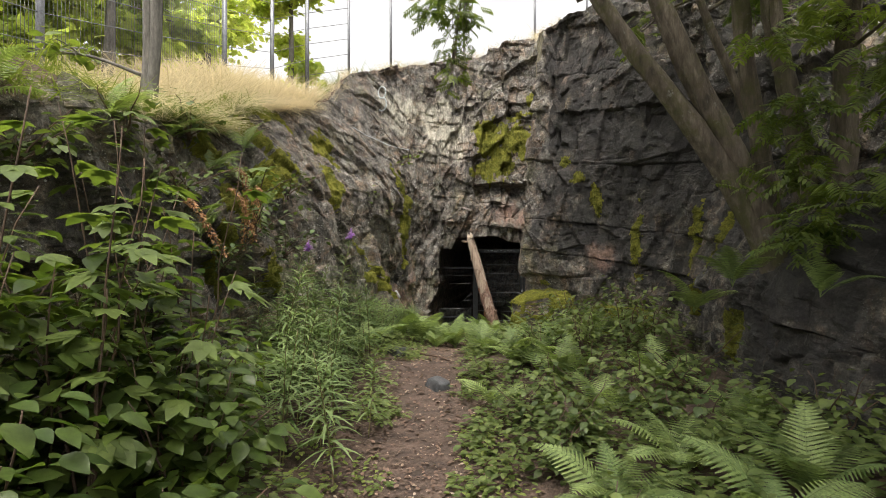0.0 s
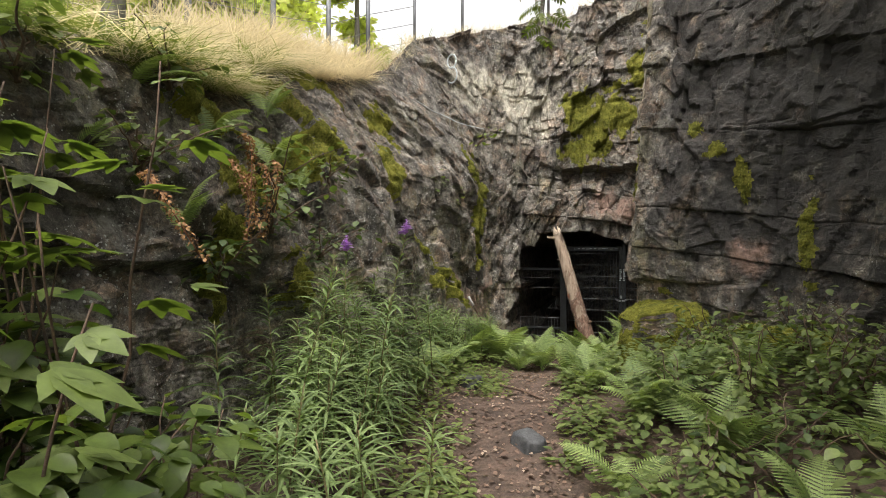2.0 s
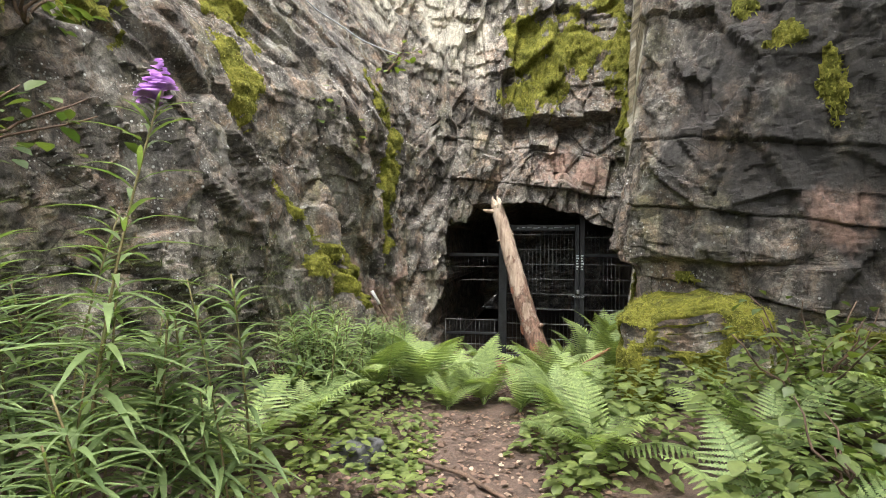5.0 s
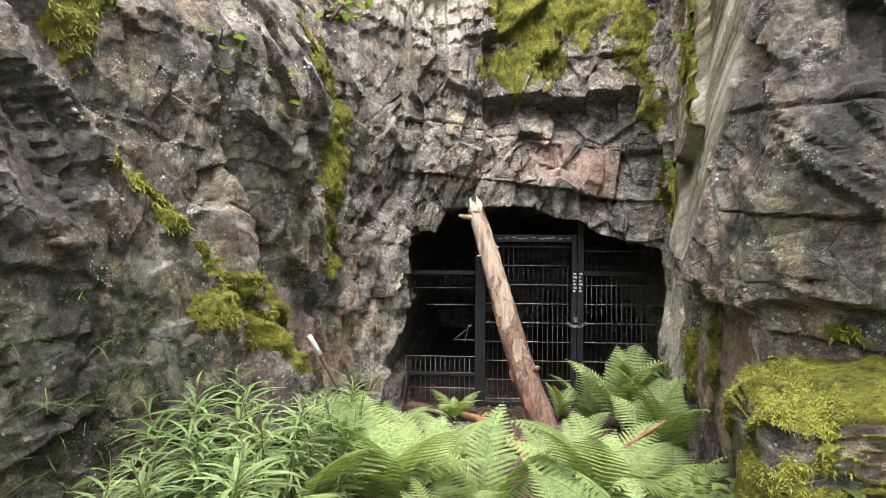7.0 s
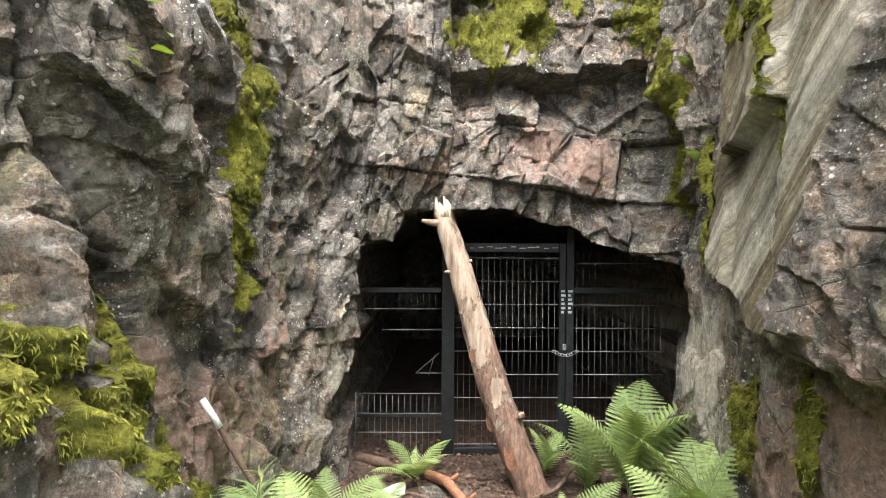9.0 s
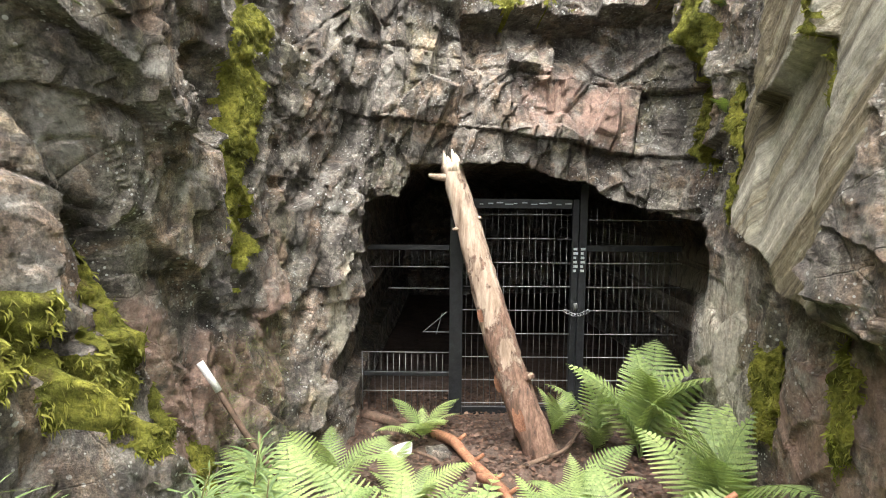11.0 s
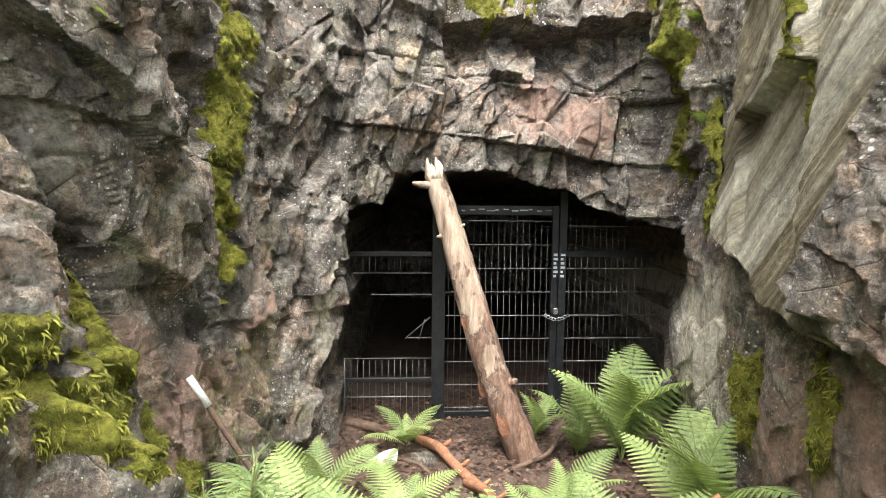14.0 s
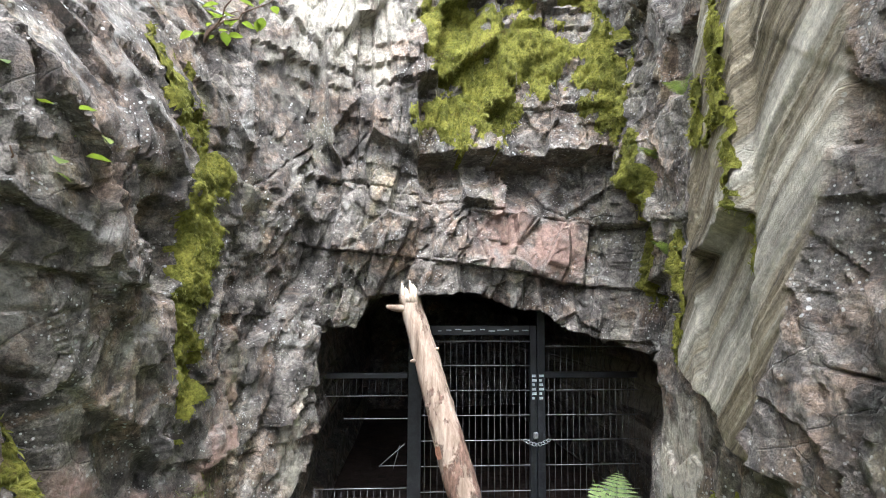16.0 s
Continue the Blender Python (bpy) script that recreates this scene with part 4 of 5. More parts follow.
def rag():
    """A crumpled white plastic lid on the litter."""
    base = thing("plastic_lid", pose(0.15, 10.95, -0.27, 12, -8, 20), "crumpled white plastic lid on leaf litter", "litter")
    u = np.linspace(0, 2 * np.pi, 22)[:-1]
    rings = [(r, h) for r, h in ((0.0, 0.0), (0.05, 0.004), (0.085, 0.008), (0.1, 0.028), (0.105, 0.03), (0.1, 0.02))]
    v = [(r * math.cos(a) * (1 + 0.12 * math.sin(3 * a)), 0.7 * r * math.sin(a), h + 0.012 * math.sin(2 * a + 1) * (r > 0.06)) for r, h in rings for a in u]
    f = [(i * 21 + j, i * 21 + (j + 1) % 21, (i + 1) * 21 + (j + 1) % 21, (i + 1) * 21 + j) for i in range(5) for j in range(21)]
    part("lid", mesh_from("lid", v, f, WHITE_PAINT), base)


rag()


# ---------- stones ----------
def stone(name, m, size, seed, mat_, label, moss=0.0, category="stone"):
    bm = bmesh.new()
    bmesh.ops.create_icosphere(bm, subdivisions=3 if max(size) < 0.45 else 5, radius=1)
    for v in bm.verts:
        c = Vector([0.55 * math.copysign(abs(q) ** 0.38, q) for q in v.co])
        n = 0.2 * noise.noise(c * 1.7 + Vector((seed, 0, 0))) + 0.09 * noise.noise(c * 4 + Vector((seed, 3, 0))) + 0.03 * noise.noise(c * 11)
        v.co = c * (1 + n)
        v.co = Vector((v.co.x * size[0], v.co.y * size[1], v.co.z * size[2]))
    bm.normal_update()
    me = bpy.data.meshes.new(name)
    bm.to_mesh(me)
    me.materials.append(mat_)
    me.polygons.foreach_set("use_smooth", np.full(len(me.polygons), max(size) < 0.3))
    base = thing(name, m, label, category)
    part("body", me, base)
    if moss:
        cover = bm.copy()
        gone = [f for f in cover.faces if f.normal.z < 0.5 - 0.9 * moss + 0.5 * noise.noise(f.calc_center_median() * 6)]
        bmesh.ops.delete(cover, geom=gone, context="FACES")
        bmesh.ops.subdivide_edges(cover, edges=list(cover.edges), cuts=1, use_grid_fill=True)
        cover.normal_update()
        for v in cover.verts:
            v.co += v.normal * (0.02 + 0.02 * noise.noise(v.co * 30) + 0.02 * noise.noise(v.co * 9) - (0.045 if v.is_boundary else 0))
        me2 = bpy.data.meshes.new("moss_cap")
        cover.to_mesh(me2)
        me2.materials.append(MOSS)
        me2.polygons.foreach_set("use_smooth", np.full(len(me2.polygons), True))
        cap = part("moss_cap", me2, base, "thick yellow-green moss cushion")
        co, no = np.array([tuple(v.co) for v in cover.verts]), np.array([tuple(v.normal) for v in cover.verts])
        g = np.random.default_rng(int(seed * 10))
        pick = g.integers(0, len(co), 20000 if max(size) > 0.5 else 3000)
        d = no[pick] + g.normal(0, 0.5, (len(pick), 3)) - np.array((0, 0, 0.4))
        fuzz = part("moss_fuzz", mesh_from("moss_fuzz", *scatter(blade((0.12, 0.14, 0.02), 0.3, 0.5), co[pick] + g.normal(0, 0.008, (len(pick), 3)), d, no[pick], g.uniform(0.006, 0.017, len(pick))), MOSS_TIP), cap)
        tagged(fuzz, kind="stuff")
        cover.free()
    bm.free()
    return base


stone("boulder", pose(1.5, 7.98, 0.38, 4, -6, -24), (0.86, 0.62, 0.88), 2.0, ROCK, "mossy boulder at the foot of the rock buttress", 0.6, "boulder")
stone("boulder", pose(2.4, 7.3, 0.3, 0, 8, 15), (0.8, 0.6, 0.7), 5.0, ROCK, "mossy boulder at the foot of the rock buttress", 0.4, "boulder")
DARK_STONE = simple("dark_damp_stone", (0.03, 0.032, 0.036), (0.1, 0.103, 0.11), 9, 0.6, 0.6)
stone("stone", pose(-0.06, 5.75, 0.04, 5, 5, 30), (0.16, 0.24, 0.16), 8.0, DARK_STONE, "dark grey stone half buried beside the path")
stone("stone", pose(-0.62, 7.2, 0.12, 0, 0, 60), (0.22, 0.2, 0.14), 9.0, DARK_STONE, "dark grey stone half buried beside the path")
stone("stone", pose(0.42, 10.9, -0.26, 0, 10, 20), (0.14, 0.12, 0.07), 3.0, ROCK, "flat dark stone lying on leaf litter")


# ---------- ferns ----------
def frond_geo(length=0.75, a0=68, a1=-12, width=0.17, pairs=21, lobes=11):
    s = np.linspace(0, 1, 26)
    ang = np.radians(a0 + (a1 - a0) * s ** 1.2)
    step = length / 25
    y = np.concatenate([[0], np.cumsum(np.cos(ang[:-1]) * step)])
    z = np.concatenate([[0], np.cumsum(np.sin(ang[:-1]) * step)])
    stem = np.stack([0 * s, y, z], 1)
    at = np.linspace(0.17, 0.985, pairs)
    c = np.stack([np.interp(at, s, stem[:, i]) for i in range(3)], 1)
    q = (at - 0.17) / 0.815
    ln = width * np.clip(np.interp(q, (0, 0.12, 0.35, 0.6, 1), (0.55, 0.85, 1, 0.78, 0.07)), 0, 1)
    ta = np.interp(at, s, ang)
    tang = np.stack([0 * ta, np.cos(ta), np.sin(ta)], 1)
    nrm = np.stack([0 * ta, -np.sin(ta), np.cos(ta)], 1)
    lobe = (np.array(((0, 0, 0), (-0.3, 0.45, 0.04), (0, 1, -0.05), (0.3, 0.45, 0.04))), np.array(((0, 3, 2, 1),)))
    gap = length * 0.815 / pairs
    pieces = []
    for side in (-1, 1):
        d = unit(np.array((side, 0, 0)) * 0.92 + tang * 0.38 - nrm * 0.1)
        for j in range(lobes):
            f = (j + 0.4) / lobes
            p = c + d * (ln * f)[:, None] - nrm * (0.12 * ln * f * f)[:, None]
            size = np.minimum(ln * 0.33, gap * 0.68) * (1 - f ** 1.6 * 0.8)
            fore, aft = unit(tang + d * 0.75), unit(-tang + d * 0.75)
            pieces += [scatter(lobe, p, fore, nrm, size), scatter(lobe, p, aft, nrm, size)]
        tip = (np.array(((-0.06, 0, 0), (0.06, 0, 0), (0.02, 1, -0.1), (-0.02, 1, -0.1))), np.array(((0, 1, 2, 3),)))
        pieces.append(scatter(tip, c, d, nrm, ln))
    r = tube(stem, np.linspace(0.005, 0.0012, 26), 4, caps=False)
    return stack(*pieces, (r[0], np.array(r[1])))


FRONDS = [mesh_from("frond", *frond_geo(*a), FERN_LEAF) for a in ((0.85, 66, -18, 0.2), (0.75, 74, 5, 0.18), (0.8, 55, -22, 0.19), (0.6, 72, 12, 0.15))]


def fern(x, y, size=1.0, n=8, spread=1.0, z=None, face=None, arc=360, rise=4):
    base = thing("fern", Matrix.LocRotScale((x, y, (float(ground_z(x, y)) if z is None else z) - 0.02), Euler((0, 0, rnd(0, 6.28) if face is None else radians(face))), (size, size, size)),
                 "green lady fern with arching feathery fronds", "fern", "ferns of the cutting")
    for i in range(n):
        az = radians(arc) * (i + rnd(-0.3, 0.3)) / n
        me = FRONDS[int(rnd(0, 3.99))]
        s = rnd(0.7, 1.1)
        part("frond", me, base, m=Matrix.LocRotScale((0, 0, 0), Euler((radians(rnd(-12, 14) * spread + rise), radians(rnd(-12, 12)), az)), (s, s, s)))
    return base


# along the right of the path, by the boulder, across the hollow and before the gate
for row in ((0.95, 2.9, 0.75, 9), (1.45, 3.3, 0.9, 10), (1.9, 2.8, 0.85, 9), (1.5, 2.4, 0.8, 9), (2.1, 3.8, 0.8, 8), (1.3, 4.5, 0.8, 7), (0.85, 6.0, 0.85, 8), (1.2, 5.4, 1.0, 8), (0.55, 7.0, 0.75, 8),
            (1.15, 6.6, 0.9, 7), (0.62, 8.0, 0.85, 8), (0.5, 5.1, 0.6, 6), (2.0, 5.0, 0.9, 8), (1.75, 6.3, 0.9, 7)):
    fern(*row)
for row in ((-0.35, 9.0, 1.15, 9), (-0.75, 8.7, 1.0, 8), (0.0, 9.45, 0.95, 8), (0.95, 9.2, 0.9, 8), (0.75, 8.75, 0.95, 8), (0.95, 8.9, 0.8, 8), (1.15, 8.7, 0.8, 7), (0.2, 9.0, 0.9, 8), (-0.12, 8.65, 0.75, 8), (0.45, 8.6, 0.7, 7), (-1.0, 8.3, 0.7, 6), (-0.95, 7.4, 0.7, 6), (-0.45, 9.65, 0.85, 8), (0.95, 8.2, 0.7, 7), (-1.1, 6.8, 0.75, 6), (-0.75, 9.5, 0.95, 8)):
    fern(*row)
for x, y, size, n, rise in ((0.35, 11.2, 0.62, 7, 8), (1.35, 11.15, 0.62, 5, 16), (1.7, 10.5, 1.25, 9, 20), (1.5, 10.75, 0.85, 6, 14), (1.47, 9.4, 1.15, 6, 24), (1.53, 9.55, 1.0, 5, 22), (1.05, 10.05, 0.62, 8, 0), (0.75, 9.75, 0.6, 7, 0), (-0.3, 10.4, 0.8, 7, 12), (0.12, 10.1, 0.58, 8, 2), (0.1, 10.75, 0.4, 5, 6)):
    fern(x, y, size, n, rise=rise)
for x, y, z, s in ((2.02, 10.28, 2.57, 0.3), (1.98, 10.2, 2.0, 0.26), (1.9, 9.9, 2.9, 0.3), (-2.15, 5.0, 2.2, 0.6), (-2.3, 2.6, 2.2, 0.7), (-2.25, 3.6, 2.35, 0.7), (-2.05, 4.6, 1.6, 0.6), (-2.0, 5.6, 2.1, 0.6), (-2.0, 6.2, 2.0, 0.5), (-2.2, 6.0, 2.6, 0.6), (-2.4, 2.0, 2.3, 0.7), (-2.3, 4.5, 2.4, 0.6), (-2.2, 4.0, 1.9, 0.5), (-1.95, 5.5, 1.7, 0.5), (-2.35, 3.2, 2.1, 0.6), (2.45, 4.6, 1.2, 0.7), (2.5, 3.6, 1.2, 0.7), (2.45, 5.3, 0.9, 0.7)):
    fern(x, y, s, 5, 1.0, z, 90 if x > 0 else -90, 170)


# ---------- fireweed ----------
LANCE = blade((0.012, 0.042, 0.05, 0.034, 0.004), 0.4, 0.6)


def fireweed_geo(h, n, seed):
    g = np.random.default_rng(seed)
    t = np.linspace(0, 1, 14)
    lean = g.uniform(-0.15, 0.15, 2)
    stem = np.stack([lean[0] * t ** 2 * h, lean[1] * t ** 2 * h, t * h], 1)
    at = np.sort(g.uniform(0.25, 1, n))
    p = np.stack([np.interp(at, t, stem[:, i]) for i in range(3)], 1)
    az = np.arange(n) * 2.4 + g.uniform(-0.3, 0.3, n)
    up = np.interp(at, (0, 0.6, 1), (0.1, 0.45, 1.3))
    d = np.stack([np.cos(az), np.sin(az), up], 1)
    size = np.interp(at, (0, 0.4, 0.85, 1), (0.13, 0.22, 0.17, 0.07)) * g.uniform(0.8, 1.2, n)
    return stem, scatter(LANCE, p, d, (0, 0, 1), size)


def make_fireweed(h, n, seed, flower):
    base = thing("fireweed", pose(0, 0, -50), "tall green fireweed with narrow leaves" + (" and a pink flower spike" if flower else ""), "wildflower", "fireweed clump")
    stem, lv = fireweed_geo(h, n, seed)
    part("stem", mesh_from("stem", *tube(stem, np.linspace(0.006, 0.003, 14), 6), STALK), base, "reddish green stalk")
    part("foliage", mesh_from("foliage", *lv, WEED_LEAF), base)
    if flower:
        g = np.random.default_rng(seed)
        n = 60
        q = g.uniform(0, 1, n)
        p = stem[-1] + np.stack([0 * q, 0 * q, q * 0.13 - 0.02], 1)
        az = g.uniform(0, 6.28, n)
        part("flower_spike", mesh_from("flower_spike", *scatter(blade((0.2, 0.42, 0.45, 0.15), 0.2, 0.3), p, np.stack([np.cos(az), np.sin(az), 0 * az + 0.5], 1), (0, 0, 1), 0.06 * (1.15 - q)), PETAL), base, "pink fireweed petals")
    return base


STALK = simple("weed_stalk", (0.1, 0.12, 0.04), (0.2, 0.14, 0.07), 20, 0.7, 0.2)
WEEDS = [make_fireweed(1.25, 62, 1, False), make_fireweed(1.0, 52, 2, False), make_fireweed(0.8, 44, 3, False), make_fireweed(1.4, 60, 4, True)]


def plant_weed(kind, x, y, s=1.0, z=None):
    m = Matrix.LocRotScale((x, y, (float(ground_z(x, y)) if z is None else z) - 0.02), Euler((rnd(-0.1, 0.1) * (kind < 3), rnd(-0.1, 0.1) * (kind < 3), rnd(0, 6.28))), None) @ Matrix.Diagonal((s, s, s, 1))
    ob = copy_thing(WEEDS[kind], Matrix())
    ob.matrix_basis = m


for _ in range(46):
    y = rnd(4.4, 6.3)
    plant_weed(int(rnd(0, 2.99)), rnd(-1.75, -0.95) + 0.1 * (y - 5), y, rnd(0.75, 1.05))
for _ in range(10):
    y = rnd(3.7, 4.8)
    plant_weed(int(rnd(1, 2.99)), rnd(-1.5, -0.9), y, rnd(0.7, 1.0))
for x, y, k, s in ((-0.72, 3.6, 1, 0.95), (-0.82, 4.1, 2, 1.0), (-0.62, 4.5, 2, 0.9), (-1.19, 5.86, 3, 1.05), (-1.35, 5.38, 3, 0.97)):
    plant_weed(k, x, y, s)
for _ in range(22):
    y = rnd(8.6, 9.5)
    plant_weed(2, rnd(-0.95, -0.5), y, rnd(0.6, 0.95))
for _ in range(16):
    plant_weed(2, rnd(-1.25, -0.85), rnd(7.7, 8.7), rnd(0.65, 0.95))
for w in WEEDS:
    for o in (*w.children, w):
        bpy.data.objects.remove(o)

# ---------- shrubs and saplings ----------
OVATE = blade((0.03, 0.26, 0.34, 0.3, 0.18, 0.015), 0.22, 0.22, 0.01)
SMALL = blade((0.03, 0.32, 0.3, 0.02), 0.2, 0.2)


def palmate():
    pieces = []
    for a, ln, w in ((0, 1.0, 1.0), (38, 0.85, 0.9), (-38, 0.85, 0.9), (85, 0.55, 0.8), (-85, 0.55, 0.8)):
        v, f = blade((0.12 * w, 0.3 * w, 0.2 * w, 0.01), 0.1, 0.15)
        v = v * ln
        c, s = math.cos(radians(a)), math.sin(radians(a))
        pieces.append((np.stack([v[:, 0] * c + v[:, 1] * s, -v[:, 0] * s + v[:, 1] * c, v[:, 2] + 0.002 * a / 40], 1), f))
    return stack(*pieces)


def pinnate(pairs=6):
    t = np.linspace(0.2, 0.92, pairs)
    p = np.stack([0 * t, t, -0.2 * t * t], 1)
    lf = blade((0.04, 0.17, 0.16, 0.02), 0.2, 0.2)
    pieces = [scatter(lf, p, np.stack([0 * t + s, 0 * t + 0.5, 0 * t - 0.15], 1), (0, 0, 1), 0.33) for s in (-1, 1)]
    pieces.append(scatter(lf, [(0, 0.92, -0.18)], [(0, 1, -0.4)], (0, 0, 1), 0.33))
    pieces.append((np.array(((-0.012, 0, 0), (0.012, 0, 0), (0.006, 1, -0.2), (-0.006, 1, -0.2))), np.array(((0, 1, 2, 3),))))
    return stack(*pieces)


MAPLE, ROWAN = palmate(), pinnate()
SAPLING_LEAF = leaf_material("sapling_green", (0.052, 0.088, 0.022), (0.129, 0.176, 0.045), 0.5, 0.4)


def bushy(name, x, y, z, h, spread, stems, n, template, size, mat_, label, category, lean=(0, 0), stem_mat=None):
    """A shrub: thin stems that fork, with leaves along the upper two thirds, held flat to the light."""
    base = thing(name, pose(x, y, z), label, category)
    p, d = [], []
    for i in range(stems):
        az = rnd(0, 6.28)
        out = rnd(0.3, 1.0) * spread
        t = np.linspace(0, 1, 9)
        line = np.stack([lean[0] * t + out * math.cos(az) * t ** 1.3, lean[1] * t + out * math.sin(az) * t ** 1.3, h * rnd(0.65, 1.05) * t ** 0.85], 1)
        line += 0.03 * np.stack([vnoise(t * 6, t * 0 + i, 5), vnoise(t * 6, t * 0 + i + 9, 6), 0 * t], 1)
        part("stem", mesh_from("stem", *tube(line, np.linspace(0.008, 0.0025, 9), 6, 0.1), stem_mat or TWIG), base)
        m = n // stems
        q = rnd(0.1, 1.0, m)
        c = np.stack([np.interp(q, t, line[:, j]) for j in range(3)], 1)
        a = rnd(0, 6.28, m)
        reach = rnd(0.01, min(0.26, 0.45 * spread), m)
        p.append(c + np.stack([np.cos(a) * reach, np.sin(a) * reach, rnd(-0.06, 0.06, m)], 1))
        d.append(np.stack([np.cos(a), np.sin(a), rnd(-0.5, 0.15, m)], 1))
    p, d = np.concatenate(p), np.concatenate(d)
    up = np.stack([rnd(-0.35, 0.35, len(p)), rnd(-0.35, 0.35, len(p)), np.ones(len(p))], 1)
    tagged(part("foliage", mesh_from("foliage", *scatter(template, p, d, up, size * rnd(0.6, 1.2, len(p))), mat_), base), kind="stuff")
    return base


for x, y, h, s, st, n in ((-1.45, 1.7, 1.0, 0.55, 9, 480), (-1.75, 2.4, 1.3, 0.55, 9, 520), (-1.25, 2.6, 0.95, 0.5, 8, 380), (-1.9, 3.2, 1.3, 0.45, 8, 420), (-1.4, 3.5, 0.9, 0.5, 7, 320), (-1.0, 1.9, 0.65, 0.4, 7, 240), (-2.0, 1.3, 1.4, 0.5, 8, 360), (-1.6, 2.9, 1.35, 0.6, 9, 420), (-2.1, 2.2, 1.5, 0.5, 8, 380), (-1.9, 3.9, 0.7, 0.35, 6, 130)):
    bushy("shrub", x, y, float(ground_z(x, y)) - 0.02, h, s, st, n, OVATE, 0.115, SHRUB_LEAF, "broad-leaved green shrub with wet glossy leaves", "shrub")
for x, y, h, n in ((-1.75, 2.9, 2.1, 70), (-1.5, 2.3, 1.8, 60), (-2.0, 3.5, 2.1, 70), (-1.3, 2.75, 1.6, 45), (-1.5, 3.3, 2.0, 60), (-1.7, 1.9, 1.9, 60)):
    bushy("maple_sapling", x, y, float(ground_z(x, y)), h, 0.5, 4, n, MAPLE, 0.14, SAPLING_LEAF, "slender maple sapling with lobed green leaves", "sapling")
for x, y, h, s, n in ((1.9, 5.6, 0.7, 0.5, 130), (2.1, 4.6, 0.6, 0.45, 130), (1.6, 6.0, 0.6, 0.4, 100), (1.3, 4.9, 0.5, 0.4, 100), (2.2, 6.5, 0.7, 0.4, 110), (1.7, 7.0, 0.6, 0.4, 90), (0.75, 3.6, 0.45, 0.35, 130), (1.0, 4.0, 0.5, 0.4, 150), (0.7, 4.6, 0.4, 0.35, 110), (1.6, 4.1, 0.6, 0.45, 160), (1.6, 3.6, 0.5, 0.4, 130), (0.8, 2.4, 0.4, 0.35, 120), (1.1, 6.0, 0.5, 0.4, 110), (1.45, 5.6, 0.6, 0.45, 140), (0.95, 5.0, 0.45, 0.35, 110), (2.2, 5.7, 0.7, 0.5, 150), (1.5, 6.8, 0.6, 0.4, 110), (2.3, 3.2, 0.6, 0.5, 140), (-1.1, 7.7, 0.45, 0.3, 60), (-0.85, 8.1, 0.4, 0.3, 60)):
    bushy("raspberry_bush", x, y, float(ground_z(x, y)), h, s, 6, int(n * 1.5), OVATE, 0.072, HERB_LEAF, "low leafy raspberry bush in the undergrowth", "shrub")


for x, y, z, n in ((-1.95, 4.8, 1.3, 110), (-1.85, 5.3, 1.6, 110), (-1.95, 5.7, 2.0, 90), (-2.1, 4.3, 1.9, 110), (-2.2, 3.7, 2.2, 110), (-1.75, 6.0, 1.4, 80), (-2.3, 2.9, 1.9, 110), (-1.9, 6.6, 2.1, 70), (-2.2, 4.7, 2.45, 90)):
    bushy("ledge_herb", x, y, z, 0.35, 0.4, 5, n, SMALL, 0.075, HERB_LEAF, "leafy green herbs growing on the rock ledge", "herb", (0.12, 0))
PALE_CHIP = leaf_material("pale_dry_chip", (0.22, 0.16, 0.12), (0.42, 0.34, 0.27), 0.8, 0.1)


# ---------- low growth and litter ----------
def undergrowth(name, label, n, region, height, size, mat_, template, seed):
    g = np.random.default_rng(seed)
    x, y = g.uniform(region[0], region[1], n), g.uniform(region[2], region[3], n)
    off = np.abs(x - path_x(y))
    lim = 0.32 + 0.14 * vnoise(y * 2.2, x * 0 + np.sign(x - path_x(y)), 4)
    keep = (off > lim) & (fbm(x * 1.6, y * 1.6, seed) > -0.22) & (np.abs(x) < 2.6)
    x, y, off = x[keep], y[keep], off[keep]
    tall = height * np.clip((off - 0.15) / 0.7, 0.2, 1)
    p, d, sz = [], [], []
    for j in range(7):
        a = g.uniform(0, 6.28, len(x))
        hh = tall * g.uniform(0.15, 1.0, len(x))
        r = g.uniform(0.01, 0.09, len(x))
        p.append(np.stack([x + np.cos(a) * r, y + np.sin(a) * r, ground_z(x, y) + hh], 1))
        d.append(np.stack([np.cos(a), np.sin(a), g.uniform(-0.3, 0.5, len(x))], 1))
        sz.append(size * g.uniform(0.5, 1.2, len(x)))
    ob = new(name, mesh_from(name, *scatter(template, np.concatenate(p), np.concatenate(d), (0, 0, 1), np.concatenate(sz)), mat_))
    tagged(ob, label, "undergrowth", kind="stuff")


undergrowth("undergrowth", "dense low green herbs beside the path", 1900, (0.1, 2.5, 1.5, 8.4), 0.34, 0.075, HERB_LEAF, SMALL, 31)
undergrowth("undergrowth", "dense low green herbs beside the path", 1300, (-2.1, -0.3, 1.5, 8.6), 0.26, 0.065, HERB_LEAF, SMALL, 32)
undergrowth("undergrowth", "low yellowish creeping leaves at the path's edge", 700, (-1.1, 0.6, 2.5, 7.6), 0.12, 0.05, GRASS, SMALL, 33)


def litter(n, region, seed, size, label, mat_):
    g = np.random.default_rng(seed)
    x, y = g.uniform(region[0], region[1], n), g.uniform(region[2], region[3], n)
    a = g.uniform(0, 6.28, n)
    p = np.stack([x, y, ground_z(x, y) + g.uniform(0.004, 0.03, n)], 1)
    up = np.stack([g.uniform(-0.6, 0.6, n), g.uniform(-0.6, 0.6, n), np.ones(n)], 1)
    ob = new("leaf_litter", mesh_from("leaf_litter", *scatter(SMALL, p, np.stack([np.cos(a), np.sin(a), 0 * a], 1), up, size * g.uniform(0.4, 1.3, n)), mat_))
    tagged(ob, label, "leaf litter", kind="stuff")


